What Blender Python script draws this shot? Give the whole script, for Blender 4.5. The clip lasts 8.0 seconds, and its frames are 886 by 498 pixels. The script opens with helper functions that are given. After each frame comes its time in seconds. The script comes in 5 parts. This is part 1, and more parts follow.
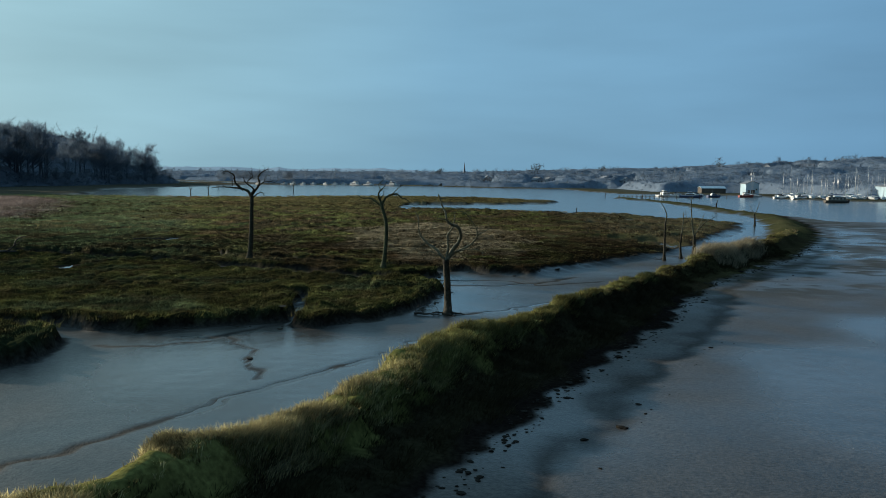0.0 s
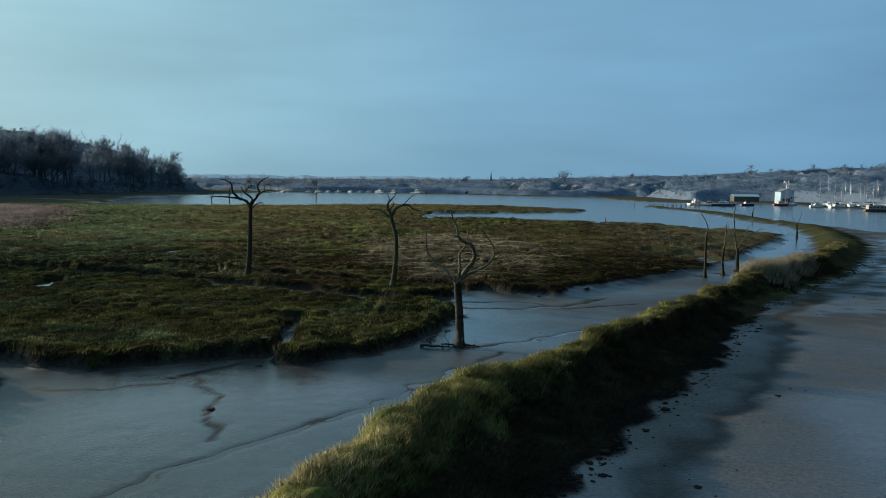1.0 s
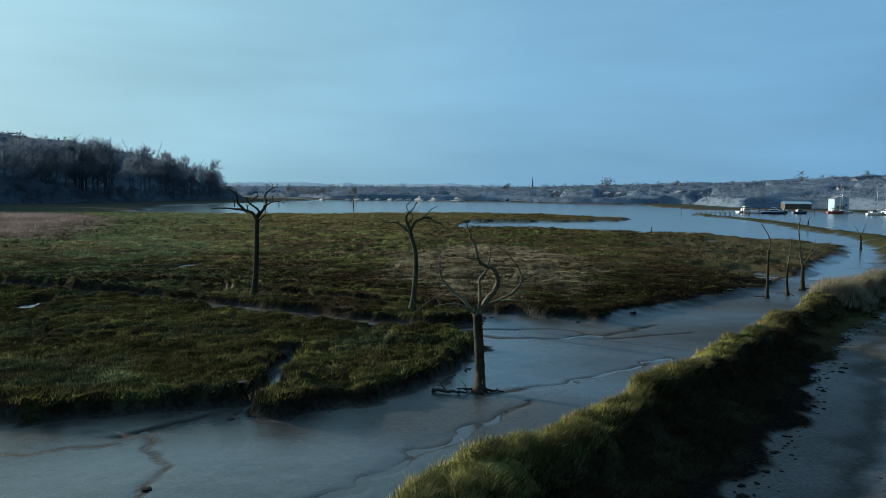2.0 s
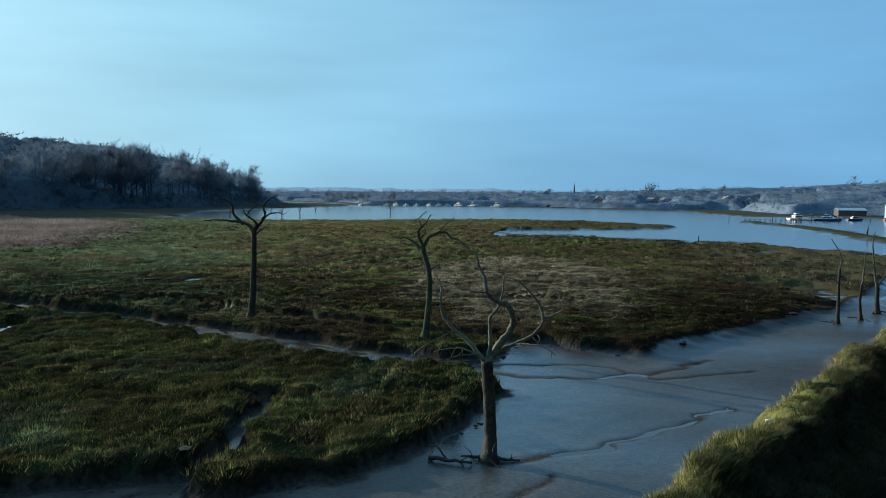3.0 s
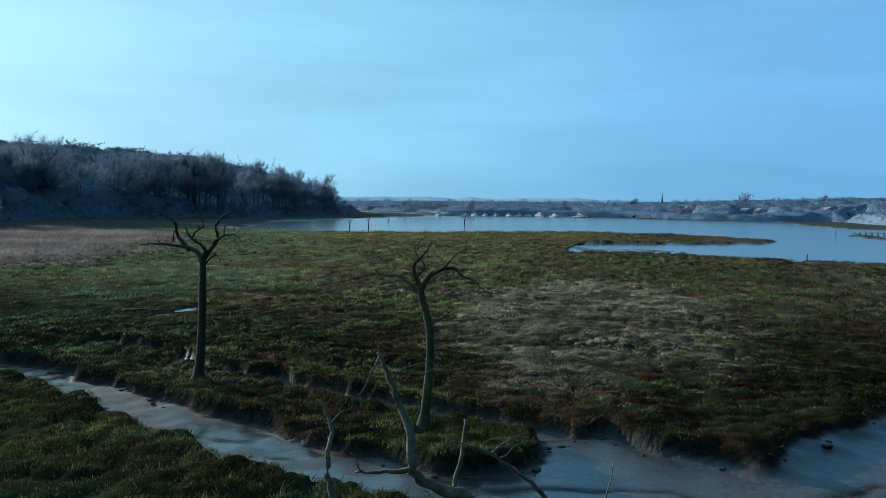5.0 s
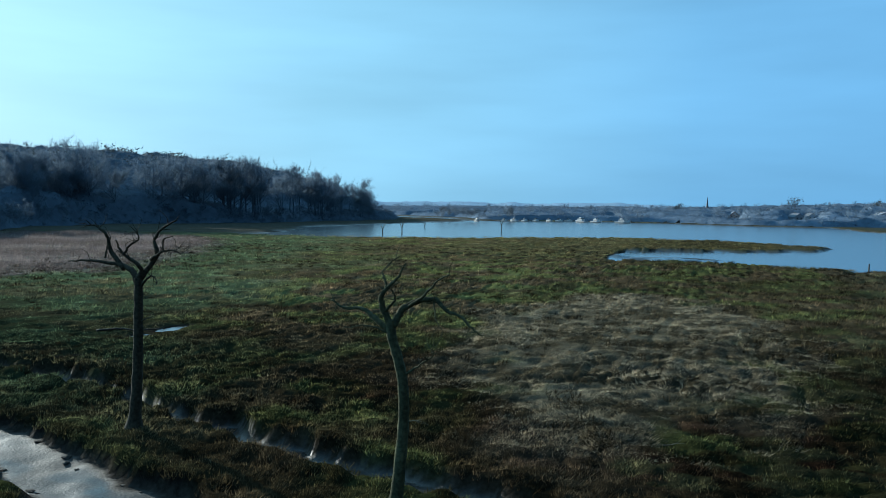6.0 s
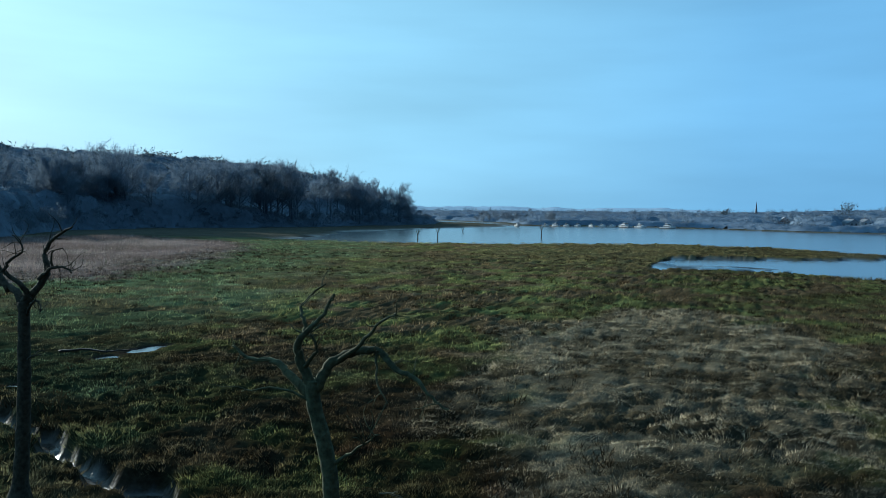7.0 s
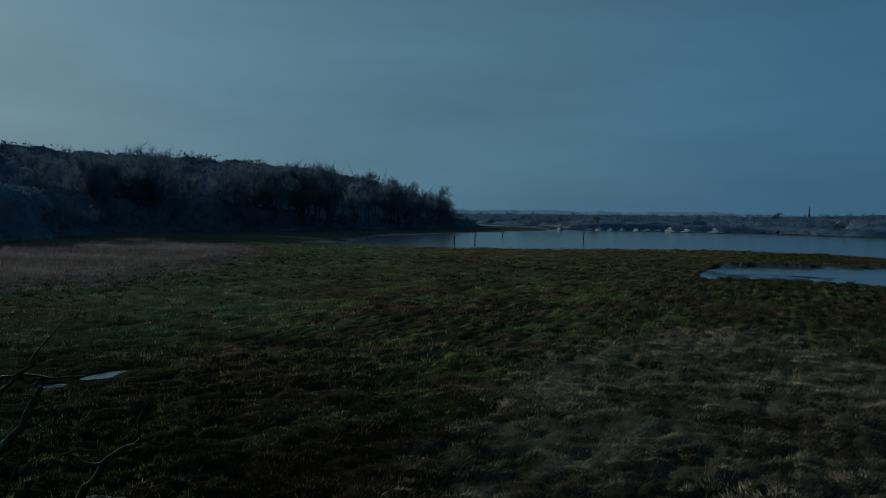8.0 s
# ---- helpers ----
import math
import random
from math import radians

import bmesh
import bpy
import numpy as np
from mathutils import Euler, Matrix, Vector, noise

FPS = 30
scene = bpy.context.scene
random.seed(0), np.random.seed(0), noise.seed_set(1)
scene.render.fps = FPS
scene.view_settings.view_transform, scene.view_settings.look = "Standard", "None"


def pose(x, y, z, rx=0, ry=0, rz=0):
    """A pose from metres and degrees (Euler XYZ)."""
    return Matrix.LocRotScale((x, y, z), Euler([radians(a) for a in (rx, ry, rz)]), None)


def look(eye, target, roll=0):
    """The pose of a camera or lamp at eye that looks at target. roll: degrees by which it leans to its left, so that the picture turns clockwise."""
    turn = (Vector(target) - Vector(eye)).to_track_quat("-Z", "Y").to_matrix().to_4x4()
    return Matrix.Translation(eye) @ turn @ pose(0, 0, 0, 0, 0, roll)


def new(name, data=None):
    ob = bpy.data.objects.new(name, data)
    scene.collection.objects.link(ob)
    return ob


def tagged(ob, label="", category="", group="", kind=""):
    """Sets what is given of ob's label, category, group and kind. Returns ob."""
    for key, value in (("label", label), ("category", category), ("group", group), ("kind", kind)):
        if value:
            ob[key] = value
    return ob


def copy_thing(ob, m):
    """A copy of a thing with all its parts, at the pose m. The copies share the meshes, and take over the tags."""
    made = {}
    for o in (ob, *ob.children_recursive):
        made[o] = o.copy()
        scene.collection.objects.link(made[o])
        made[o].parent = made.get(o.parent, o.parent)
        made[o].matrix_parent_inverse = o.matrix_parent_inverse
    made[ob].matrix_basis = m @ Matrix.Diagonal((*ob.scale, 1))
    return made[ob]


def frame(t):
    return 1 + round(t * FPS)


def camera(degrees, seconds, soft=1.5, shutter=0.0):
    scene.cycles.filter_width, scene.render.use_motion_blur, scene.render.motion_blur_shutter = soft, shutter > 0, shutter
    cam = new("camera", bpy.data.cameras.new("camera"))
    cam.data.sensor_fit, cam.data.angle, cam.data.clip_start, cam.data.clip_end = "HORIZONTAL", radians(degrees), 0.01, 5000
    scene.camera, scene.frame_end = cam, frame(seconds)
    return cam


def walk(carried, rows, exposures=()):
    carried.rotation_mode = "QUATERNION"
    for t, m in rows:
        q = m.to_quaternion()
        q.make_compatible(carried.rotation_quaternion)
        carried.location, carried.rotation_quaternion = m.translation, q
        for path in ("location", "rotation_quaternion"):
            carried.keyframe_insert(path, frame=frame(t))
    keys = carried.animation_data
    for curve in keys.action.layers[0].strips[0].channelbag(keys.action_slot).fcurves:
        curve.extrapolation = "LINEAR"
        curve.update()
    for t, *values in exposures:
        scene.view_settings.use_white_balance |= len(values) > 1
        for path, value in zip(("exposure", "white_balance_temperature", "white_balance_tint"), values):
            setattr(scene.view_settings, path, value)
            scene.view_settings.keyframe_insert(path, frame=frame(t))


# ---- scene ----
cam = camera(56.2, 8.0, soft=0.8)
# seconds, eye, heading to the left, pitch, lean
ROWS = [
    (0, 0.000, 0.000, 9.574, -0.00, -5.14, 0.80),
    (0.5, 0.476, 4.196, 9.616, 0.69, -4.90, 0.70),
    (1, 0.955, 8.514, 9.673, 1.87, -4.64, 0.80),
    (1.5, 1.452, 12.954, 9.727, 3.31, -4.39, 0.70),
    (3, 2.832, 26.403, 10.267, 7.65, -3.87, 0.70),
    (3.5, 3.169, 31.291, 10.387, 9.07, -3.75, 0.70),
    (4, 3.465, 36.308, 10.466, 10.54, -3.58, 0.80),
    (4.5, 3.655, 41.393, 10.512, 12.04, -3.44, 0.80),
    (6, 3.443, 56.585, 10.745, 16.34, -3.01, 0.80),
    (6.5, 3.135, 61.633, 10.724, 17.84, -2.89, 0.80),
    (7, 2.678, 66.666, 10.691, 19.29, -2.72, 0.90),
    (7.5, 2.184, 71.606, 10.689, 20.77, -2.61, 1.00),
    (8, 1.661, 76.729, 10.723, 22.33, -2.52, 1.00),
]
EXPOSURES = [(0.0, 0.05, 6500, 9), (1.5, 0.12, 6350, 9), (3.0, 0.34, 5800, 7), (4.5, 0.36, 5450, 4), (6.0, 0.40, 5300, 3), (7.4, 0.38, 5300, 3), (7.6, 0.13, 5300, 3), (7.8, -0.7, 5300, 3), (8.0, -1.6, 5300, 3)]
def aimed(x, y, z, yaw, pitch, lean):
    a, p = radians(yaw), radians(pitch)
    way = Vector((-math.sin(a) * math.cos(p), math.cos(a) * math.cos(p), math.sin(p)))
    return look((x, y, z), Vector((x, y, z)) + way * 10, lean)


walk(cam, [(t, aimed(*row)) for t, *row in ROWS], EXPOSURES)

# ---- world and sun ----
SUN_DIR = Vector((-0.83, 0.48, 0.222)).normalized()
SUN_EL = math.asin(SUN_DIR.z)
SUN_AZ = math.atan2(SUN_DIR.x, SUN_DIR.y)
world = bpy.data.worlds.new("sky")
scene.world = world
world.use_nodes = True
wn, wl = world.node_tree.nodes, world.node_tree.links
wn.clear()


def wnode(kind, **props):
    n = wn.new(kind)
    for k, v in props.items():
        n.inputs[k].default_value = v
    return n


sky = wn.new("ShaderNodeTexSky")
sky.sky_type = "NISHITA"
sky.sun_disc = False
sky.sun_elevation, sky.sun_rotation = SUN_EL, SUN_AZ
sky.air_density, sky.dust_density, sky.ozone_density = 1.0, 2.0, 2.0
sky_gain = wn.new("ShaderNodeVectorMath")
sky_gain.operation = "SCALE"
sky_gain.inputs["Scale"].default_value = 0.04
wl.new(sky.outputs[0], sky_gain.inputs[0])
# thin high cloud, brighter towards the sun
coord = wn.new("ShaderNodeTexCoord")
toward = wn.new("ShaderNodeVectorMath")
toward.operation = "DOT_PRODUCT"
toward.inputs[1].default_value = Vector((SUN_DIR.x, SUN_DIR.y, 0.15)).normalized()
wl.new(coord.outputs["Generated"], toward.inputs[0])
around = wn.new("ShaderNodeMapRange")
around.inputs[1].default_value, around.inputs[2].default_value = -1.0, 1.0
wl.new(toward.outputs["Value"], around.inputs[0])
veil = wn.new("ShaderNodeValToRGB")
e = veil.color_ramp.elements
e[0].position, e[0].color = 0.0, (0.025, 0.052, 0.085, 1)
e[1].position, e[1].color = 1.0, (0.46, 0.71, 0.78, 1)
for spot, hue in ((0.33, (0.055, 0.115, 0.185, 1)), (0.53, (0.155, 0.335, 0.53, 1)), (0.75, (0.205, 0.41, 0.585, 1)), (0.91, (0.32, 0.55, 0.65, 1))):
    m = e.new(spot)
    m.color = hue
wl.new(around.outputs[0], veil.inputs[0])
stretch = wn.new("ShaderNodeMapping")
stretch.inputs["Scale"].default_value = (1.3, 1.3, 8.0)
wl.new(coord.outputs["Generated"], stretch.inputs[0])
cloud = wnode("ShaderNodeTexNoise", Scale=1.7, Detail=5.0, Roughness=0.45)
wl.new(stretch.outputs[0], cloud.inputs["Vector"])
lift = wn.new("ShaderNodeMapRange")
lift.inputs[1].default_value, lift.inputs[2].default_value = 0.3, 0.7
lift.inputs[3].default_value, lift.inputs[4].default_value = 0.87, 1.12
wl.new(cloud.outputs[0], lift.inputs[0])
clouded = wn.new("ShaderNodeVectorMath")
clouded.operation = "SCALE"
wl.new(veil.outputs[0], clouded.inputs[0])
wl.new(lift.outputs[0], clouded.inputs["Scale"])
both = wn.new("ShaderNodeMixRGB")
both.inputs[0].default_value = 0.9
wl.new(sky_gain.outputs[0], both.inputs[1])
wl.new(clouded.outputs[0], both.inputs[2])
back = wn.new("ShaderNodeBackground")
back.inputs[1].default_value = 1.0
wl.new(both.outputs[0], back.inputs[0])
out = wn.new("ShaderNodeOutputWorld")
wl.new(back.outputs[0], out.inputs[0])

sun = new("sun", bpy.data.lights.new("sun", "SUN"))
sun.data.energy, sun.data.angle, sun.data.color = 5.0, radians(0.7), (1.0, 0.90, 0.72)
sun.matrix_world = look(SUN_DIR * 200, (0, 0, 0))


# ---- materials ----
def material(name, colour, rough=0.8, metal=0.0, grain=0.25, size=1.0, big=0.15, big_size=0.1, bump=0.3, bump_scale=None, attr="", wet="", spec=0.5, per_object=0.0, per_island=0.0, thin=0.0):
    """A procedural surface: base colour (or a colour attribute), mottled at two scales, with fine relief."""
    mt = bpy.data.materials.new(name)
    mt.use_nodes = True
    n, l = mt.node_tree.nodes, mt.node_tree.links
    b = n["Principled BSDF"]
    b.inputs["Roughness"].default_value, b.inputs["Metallic"].default_value = rough, metal
    b.inputs["Specular IOR Level"].default_value = spec
    geo = n.new("ShaderNodeNewGeometry")
    tex = n.new("ShaderNodeTexCoord")
    where = geo.outputs["Position"]

    def mottled(scale, low, high):
        t = n.new("ShaderNodeTexNoise")
        t.inputs["Scale"].default_value, t.inputs["Detail"].default_value = scale, 5.0
        l.new(where, t.inputs["Vector"])
        r = n.new("ShaderNodeMapRange")
        r.inputs[1].default_value, r.inputs[2].default_value = 0.3, 0.7
        r.inputs[3].default_value, r.inputs[4].default_value = low, high
        l.new(t.outputs[0], r.inputs[0])
        return t, r

    fine, fine_r = mottled(size, 1 - grain, 1 + grain)
    coarse, coarse_r = mottled(big_size, 1 - big, 1 + big)
    prod = n.new("ShaderNodeMath")
    prod.operation = "MULTIPLY"
    l.new(fine_r.outputs[0], prod.inputs[0])
    l.new(coarse_r.outputs[0], prod.inputs[1])
    last = prod
    for on, source, amount in ((per_object, "object", per_object), (per_island, "island", per_island)):
        if on:
            src = n.new("ShaderNodeObjectInfo").outputs["Random"] if source == "object" else geo.outputs["Random Per Island"]
            r = n.new("ShaderNodeMapRange")
            r.inputs[3].default_value, r.inputs[4].default_value = 1 - amount, 1 + amount
            l.new(src, r.inputs[0])
            q = n.new("ShaderNodeMath")
            q.operation = "MULTIPLY"
            l.new(last.outputs[0], q.inputs[0])
            l.new(r.outputs[0], q.inputs[1])
            last = q
    mul = n.new("ShaderNodeVectorMath")
    mul.operation = "SCALE"
    l.new(last.outputs[0], mul.inputs["Scale"])
    if attr:
        a = n.new("ShaderNodeAttribute")
        a.attribute_name = attr
        l.new(a.outputs["Color"], mul.inputs[0])
    else:
        mul.inputs[0].default_value = colour
    l.new(mul.outputs[0], b.inputs["Base Color"])
    if thin:
        tr = n.new("ShaderNodeBsdfTranslucent")
        l.new(mul.outputs[0], tr.inputs[0])
        mx = n.new("ShaderNodeMixShader")
        mx.inputs[0].default_value = thin
        l.new(b.outputs[0], mx.inputs[1])
        l.new(tr.outputs[0], mx.inputs[2])
        l.new(mx.outputs[0], n["Material Output"].inputs[0])
    if wet:
        a = n.new("ShaderNodeAttribute")
        a.attribute_name = wet
        r = n.new("ShaderNodeMapRange")
        r.inputs[3].default_value, r.inputs[4].default_value = rough, 0.10
        l.new(a.outputs["Fac"], r.inputs[0])
        add = n.new("ShaderNodeMath")
        add.operation = "MULTIPLY"
        l.new(r.outputs[0], add.inputs[0])
        l.new(coarse_r.outputs[0], add.inputs[1])
        l.new(add.outputs[0], b.inputs["Roughness"])
        s = n.new("ShaderNodeMapRange")
        s.inputs[3].default_value, s.inputs[4].default_value = 0.0, 0.5
        l.new(a.outputs["Fac"], s.inputs[0])
        l.new(s.outputs[0], b.inputs["Specular IOR Level"])
    if bump:
        bt = n.new("ShaderNodeTexNoise")
        bt.inputs["Scale"].default_value, bt.inputs["Detail"].default_value = bump_scale or size * 2, 6.0
        l.new(where, bt.inputs["Vector"])
        bp = n.new("ShaderNodeBump")
        bp.inputs["Strength"].default_value, bp.inputs["Distance"].default_value = bump, 0.05
        l.new(bt.outputs[0], bp.inputs["Height"])
        l.new(bp.outputs[0], b.inputs["Normal"])
        if wet:
            q = n.new("ShaderNodeMapRange")
            q.inputs[3].default_value, q.inputs[4].default_value = bump, bump * 0.28
            l.new(a.outputs["Fac"], q.inputs[0])
            l.new(q.outputs[0], bp.inputs["Strength"])
    return mt


GROUND = material("mud_and_turf", (0.1, 0.1, 0.1), rough=0.95, grain=0.42, size=5.0, big=0.18, big_size=0.25, bump=0.8, bump_scale=9.0, attr="tint", wet="wet")
BLADES = material("grass_blades", (0.1, 0.1, 0.03), rough=0.85, grain=0.25, size=0.8, big=0.2, big_size=0.15, bump=0, attr="tint", spec=0.0, per_island=0.25, thin=0.28)
DEADWOOD = material("bleached_deadwood", (0.125, 0.12, 0.078), rough=0.85, grain=0.45, size=7.0, big=0.35, big_size=0.9, bump=0.9, bump_scale=14.0, spec=0.25)
DEADWOOD_DARK = material("dark_deadwood_bark", (0.060, 0.052, 0.034), rough=0.9, grain=0.45, size=7.0, big=0.15, big_size=0.4, bump=0.9, bump_scale=14.0, spec=0.1)
DEADWOOD_GREEN = material("algae_green_deadwood", (0.078, 0.080, 0.042), rough=0.9, grain=0.45, size=6.0, big=0.4, big_size=0.7, bump=0.9, bump_scale=14.0, spec=0.1)
BROWN_TRUNK = material("wet_brown_deadwood_trunk", (0.045, 0.038, 0.025), rough=0.75, grain=0.5, size=6.0, big=0.4, big_size=0.8, bump=0.9, bump_scale=12.0, spec=0.12)
DARKWOOD = material("dark_wet_wood", (0.045, 0.038, 0.03), rough=0.7, grain=0.4, size=6.0, big=0.3, bump=0.8, spec=0.3)
# Aerial haze is put into the blue-grey base colour of twigs and needles.
HAZED_TWIGS = material("hazed_bare_twigs", (0.215, 0.262, 0.315), rough=0.9, grain=0.15, size=0.3, bump=0, spec=0.0, per_object=0.12, thin=0.4)
HAZED_EVERGREEN = material("hazed_evergreen_needles", (0.15, 0.18, 0.195), rough=0.9, grain=0.25, size=0.4, bump=0, spec=0.0, per_island=0.15, thin=0.2)
# Distance haze is carried by the pale blue-grey colour of these far woods.
HAZED_FARWOOD = material("hazed_distant_twigs", (0.27, 0.34, 0.42), rough=0.95, grain=0.15, size=0.3, big=0.25, big_size=0.03, bump=0, spec=0.0, thin=0.45)
HAZED_FAR_CANOPY = material("hazed_distant_canopy", (0.16, 0.20, 0.25), rough=0.95, grain=0.15, size=0.3, big=0.2, big_size=0.03, bump=0.1, bump_scale=0.8, spec=0.0)
# The near wood's canopy carries the same haze tint in its colour.
HAZED_CANOPY = material("hazed_wood_canopy", (0.125, 0.152, 0.182), rough=0.95, grain=0.15, size=0.5, big=0.18, big_size=0.05, bump=0.25, bump_scale=1.2, spec=0.0)
# Ridge colour paled towards the sky in place of haze.
HAZED_RIDGE = material("hazed_far_ridge", (0.36, 0.47, 0.57), rough=0.95, grain=0.08, size=0.02, big=0.12, big_size=0.004, bump=0, spec=0.0)
HULL_WHITE = material("white_gelcoat", (0.78, 0.78, 0.76), rough=0.35, grain=0.05, big=0.08, bump=0.02, per_object=0.1)
HULL_BLUE = material("navy_hull_paint", (0.04, 0.07, 0.16), rough=0.4, grain=0.08, bump=0.02)
HULL_RED = material("red_hull_paint", (0.30, 0.05, 0.04), rough=0.5, grain=0.1, bump=0.02)
TARPAULIN = material("green_boat_cover", (0.06, 0.14, 0.12), rough=0.75, grain=0.15, bump=0.1)
CANVAS = material("blue_boat_cover", (0.06, 0.12, 0.26), rough=0.75, grain=0.15, bump=0.1)
GLASS_DARK = material("dark_glazing", (0.02, 0.025, 0.03), rough=0.12, grain=0.05, bump=0, spec=0.6)
ALLOY = material("silver_mast_alloy", (0.6, 0.6, 0.6), rough=0.4, metal=0.6, grain=0.08, bump=0)
RENDERED = material("white_render_wall", (0.40, 0.41, 0.42), rough=0.85, grain=0.08, size=0.6, bump=0.1, per_object=0.2)
BRICK_WALL = material("red_brick_wall", (0.27, 0.20, 0.17), rough=0.9, grain=0.15, size=1.2, bump=0.1, per_object=0.25)
SLATE = material("slate_roof", (0.17, 0.18, 0.20), rough=0.7, grain=0.2, size=0.8, bump=0.1, per_object=0.3)
CLADDING = material("pale_blue_cladding", (0.42, 0.55, 0.62), rough=0.5, grain=0.07, size=0.5, bump=0.05)
TIMBER = material("weathered_timber", (0.12, 0.10, 0.08), rough=0.85, grain=0.3, size=3.0, bump=0.5)
WEED = material("black_seaweed", (0.022, 0.019, 0.015), rough=0.9, grain=0.4, size=6.0, bump=0.8, spec=0.05)

WATER = bpy.data.materials.new("tidal_water")
WATER.use_nodes = True
n, l = WATER.node_tree.nodes, WATER.node_tree.links
b = n["Principled BSDF"]
b.inputs["Base Color"].default_value = (0.055, 0.058, 0.055, 1)
b.inputs["Roughness"].default_value = 0.17
b.inputs["IOR"].default_value = 1.33
geo = n.new("ShaderNodeNewGeometry")
ripple = n.new("ShaderNodeTexNoise")
ripple.inputs["Scale"].default_value, ripple.inputs["Detail"].default_value = 1.3, 5.0
l.new(geo.outputs["Position"], ripple.inputs["Vector"])
bp = n.new("ShaderNodeBump")
bp.inputs["Strength"].default_value, bp.inputs["Distance"].default_value = 0.2, 0.08
l.new(ripple.outputs[0], bp.inputs["Height"])
l.new(bp.outputs[0], b.inputs["Normal"])


# ---- mesh helpers ----
def mesh_np(name, verts, faces, mat, smooth=False, tint=None, wet=None, normals=None):
    """A mesh object from arrays of corners and of triangles or quads."""
    verts, faces = np.asarray(verts, np.float32), np.asarray(faces, np.int32)
    me = bpy.data.meshes.new(name)
    k = faces.shape[1]
    me.vertices.add(len(verts))
    me.vertices.foreach_set("co", verts.ravel())
    me.loops.add(faces.size)
    me.loops.foreach_set("vertex_index", faces.ravel())
    me.polygons.add(len(faces))
    me.polygons.foreach_set("loop_start", np.arange(0, faces.size, k, dtype=np.int32))
    me.polygons.foreach_set("use_smooth", np.full(len(faces), smooth))
    me.update(calc_edges=True)
    if tint is not None:
        a = me.attributes.new("tint", "FLOAT_COLOR", "POINT")
        a.data.foreach_set("color", np.concatenate([np.asarray(tint, np.float32), np.ones((len(verts), 1), np.float32)], 1).ravel())
    if wet is not None:
        a = me.attributes.new("wet", "FLOAT", "POINT")
        a.data.foreach_set("value", np.asarray(wet, np.float32).ravel())
    me.materials.append(mat)
    if normals is not None:
        me.polygons.foreach_set("use_smooth", np.ones(len(faces), bool))
        me.normals_split_custom_set_from_vertices(np.asarray(normals, np.float32))
    return new(name, me)


def part(name, bm, mat, parent, label=""):
    """Links a bmesh as one mesh object under a thing."""
    me = bpy.data.meshes.new(name)
    bm.to_mesh(me)
    bm.free()
    me.materials.append(mat)
    ob = new(name, me)
    ob.parent = parent
    if label:
        tagged(ob, label)
    return ob


def adopt(ob, parent, label=""):
    ob.parent = parent
    if label:
        tagged(ob, label)
    return ob


def empty(name, x, y, z, turn=0.0):
    ob = new(name)
    ob.matrix_basis = pose(x, y, z, 0, 0, turn)
    ob.empty_display_size = 0.2
    return ob


def box_bm(w, d, h, x=0, y=0, z=0, bevel=0.0):
    """A block standing on z."""
    bm = bmesh.new()
    bmesh.ops.create_cube(bm, size=1.0, matrix=Matrix.Translation((x, y, z + h / 2)) @ Matrix.Diagonal((w, d, h, 1)))
    if bevel:
        bmesh.ops.bevel(bm, geom=bm.edges[:], offset=bevel, segments=2, affect="EDGES")
    return bm


def smooth_path(points, per=5):
    """A rounded line through the points."""
    p = np.array([points[0], *points, points[-1]], float)
    t = np.linspace(0, 1, per, endpoint=False)[:, None]
    rows = []
    for a, b, c, d in zip(p[:-3], p[1:-2], p[2:-1], p[3:]):
        rows.append(0.5 * (2 * b + (c - a) * t + (2 * a - 5 * b + 4 * c - d) * t ** 2 + (3 * b - a - 3 * c + d) * t ** 3))
    return np.concatenate(rows + [p[-2:-1]])


def tube(path, radii, sides=8, rough=0.0, rng=None):
    """Corners and quads of a closed tapering limb along a path."""
    path = np.asarray(path, float)
    along = np.gradient(path, axis=0)
    along /= np.linalg.norm(along, axis=1)[:, None] + 1e-9
    ref = np.where(np.abs(along[:, 2:3]) < 0.9, np.array([[0, 0, 1.0]]), np.array([[1.0, 0, 0]]))
    ref = np.where(np.abs(along[:1, 2:3]) < 0.9, np.array([[0, 0, 1.0]]), np.array([[0, 1.0, 0]])) + 0 * along
    side = np.cross(along, ref)
    side /= np.linalg.norm(side, axis=1)[:, None] + 1e-9
    up = np.cross(side, along)
    ang = np.linspace(0, 2 * np.pi, sides, endpoint=False)
    rad = np.asarray(radii, float)[:, None] * np.ones((1, sides))
    if rough and rng is not None:
        rad = rad * (1 + rng.uniform(-rough, rough, rad.shape) * 0.6 + rough * np.sin(ang * 3 + rng.uniform(0, 6))[None, :] * 0.7)
    v = path[:, None, :] + rad[:, :, None] * (np.cos(ang)[None, :, None] * side[:, None, :] + np.sin(ang)[None, :, None] * up[:, None, :])
    k = len(path)
    i, j = np.meshgrid(np.arange(k - 1), np.arange(sides), indexing="ij")
    j2 = (j + 1) % sides
    f = np.stack([i * sides + j, i * sides + j2, (i + 1) * sides + j2, (i + 1) * sides + j], -1).reshape(-1, 4)
    v = np.concatenate([v.reshape(-1, 3), path[:1], path[-1:]])
    a, z = k * sides, k * sides + 1
    js = np.arange(sides)
    cap0 = np.stack([js, np.full(sides, a), np.full(sides, a), (js + 1) % sides], -1)
    f = np.concatenate([f, np.stack([(js + 1) % sides, js, np.full(sides, a), np.full(sides, a)], -1), np.stack([(k - 1) * sides + js, (k - 1) * sides + (js + 1) % sides, np.full(sides, z), np.full(sides, z)], -1)])
    return v, f


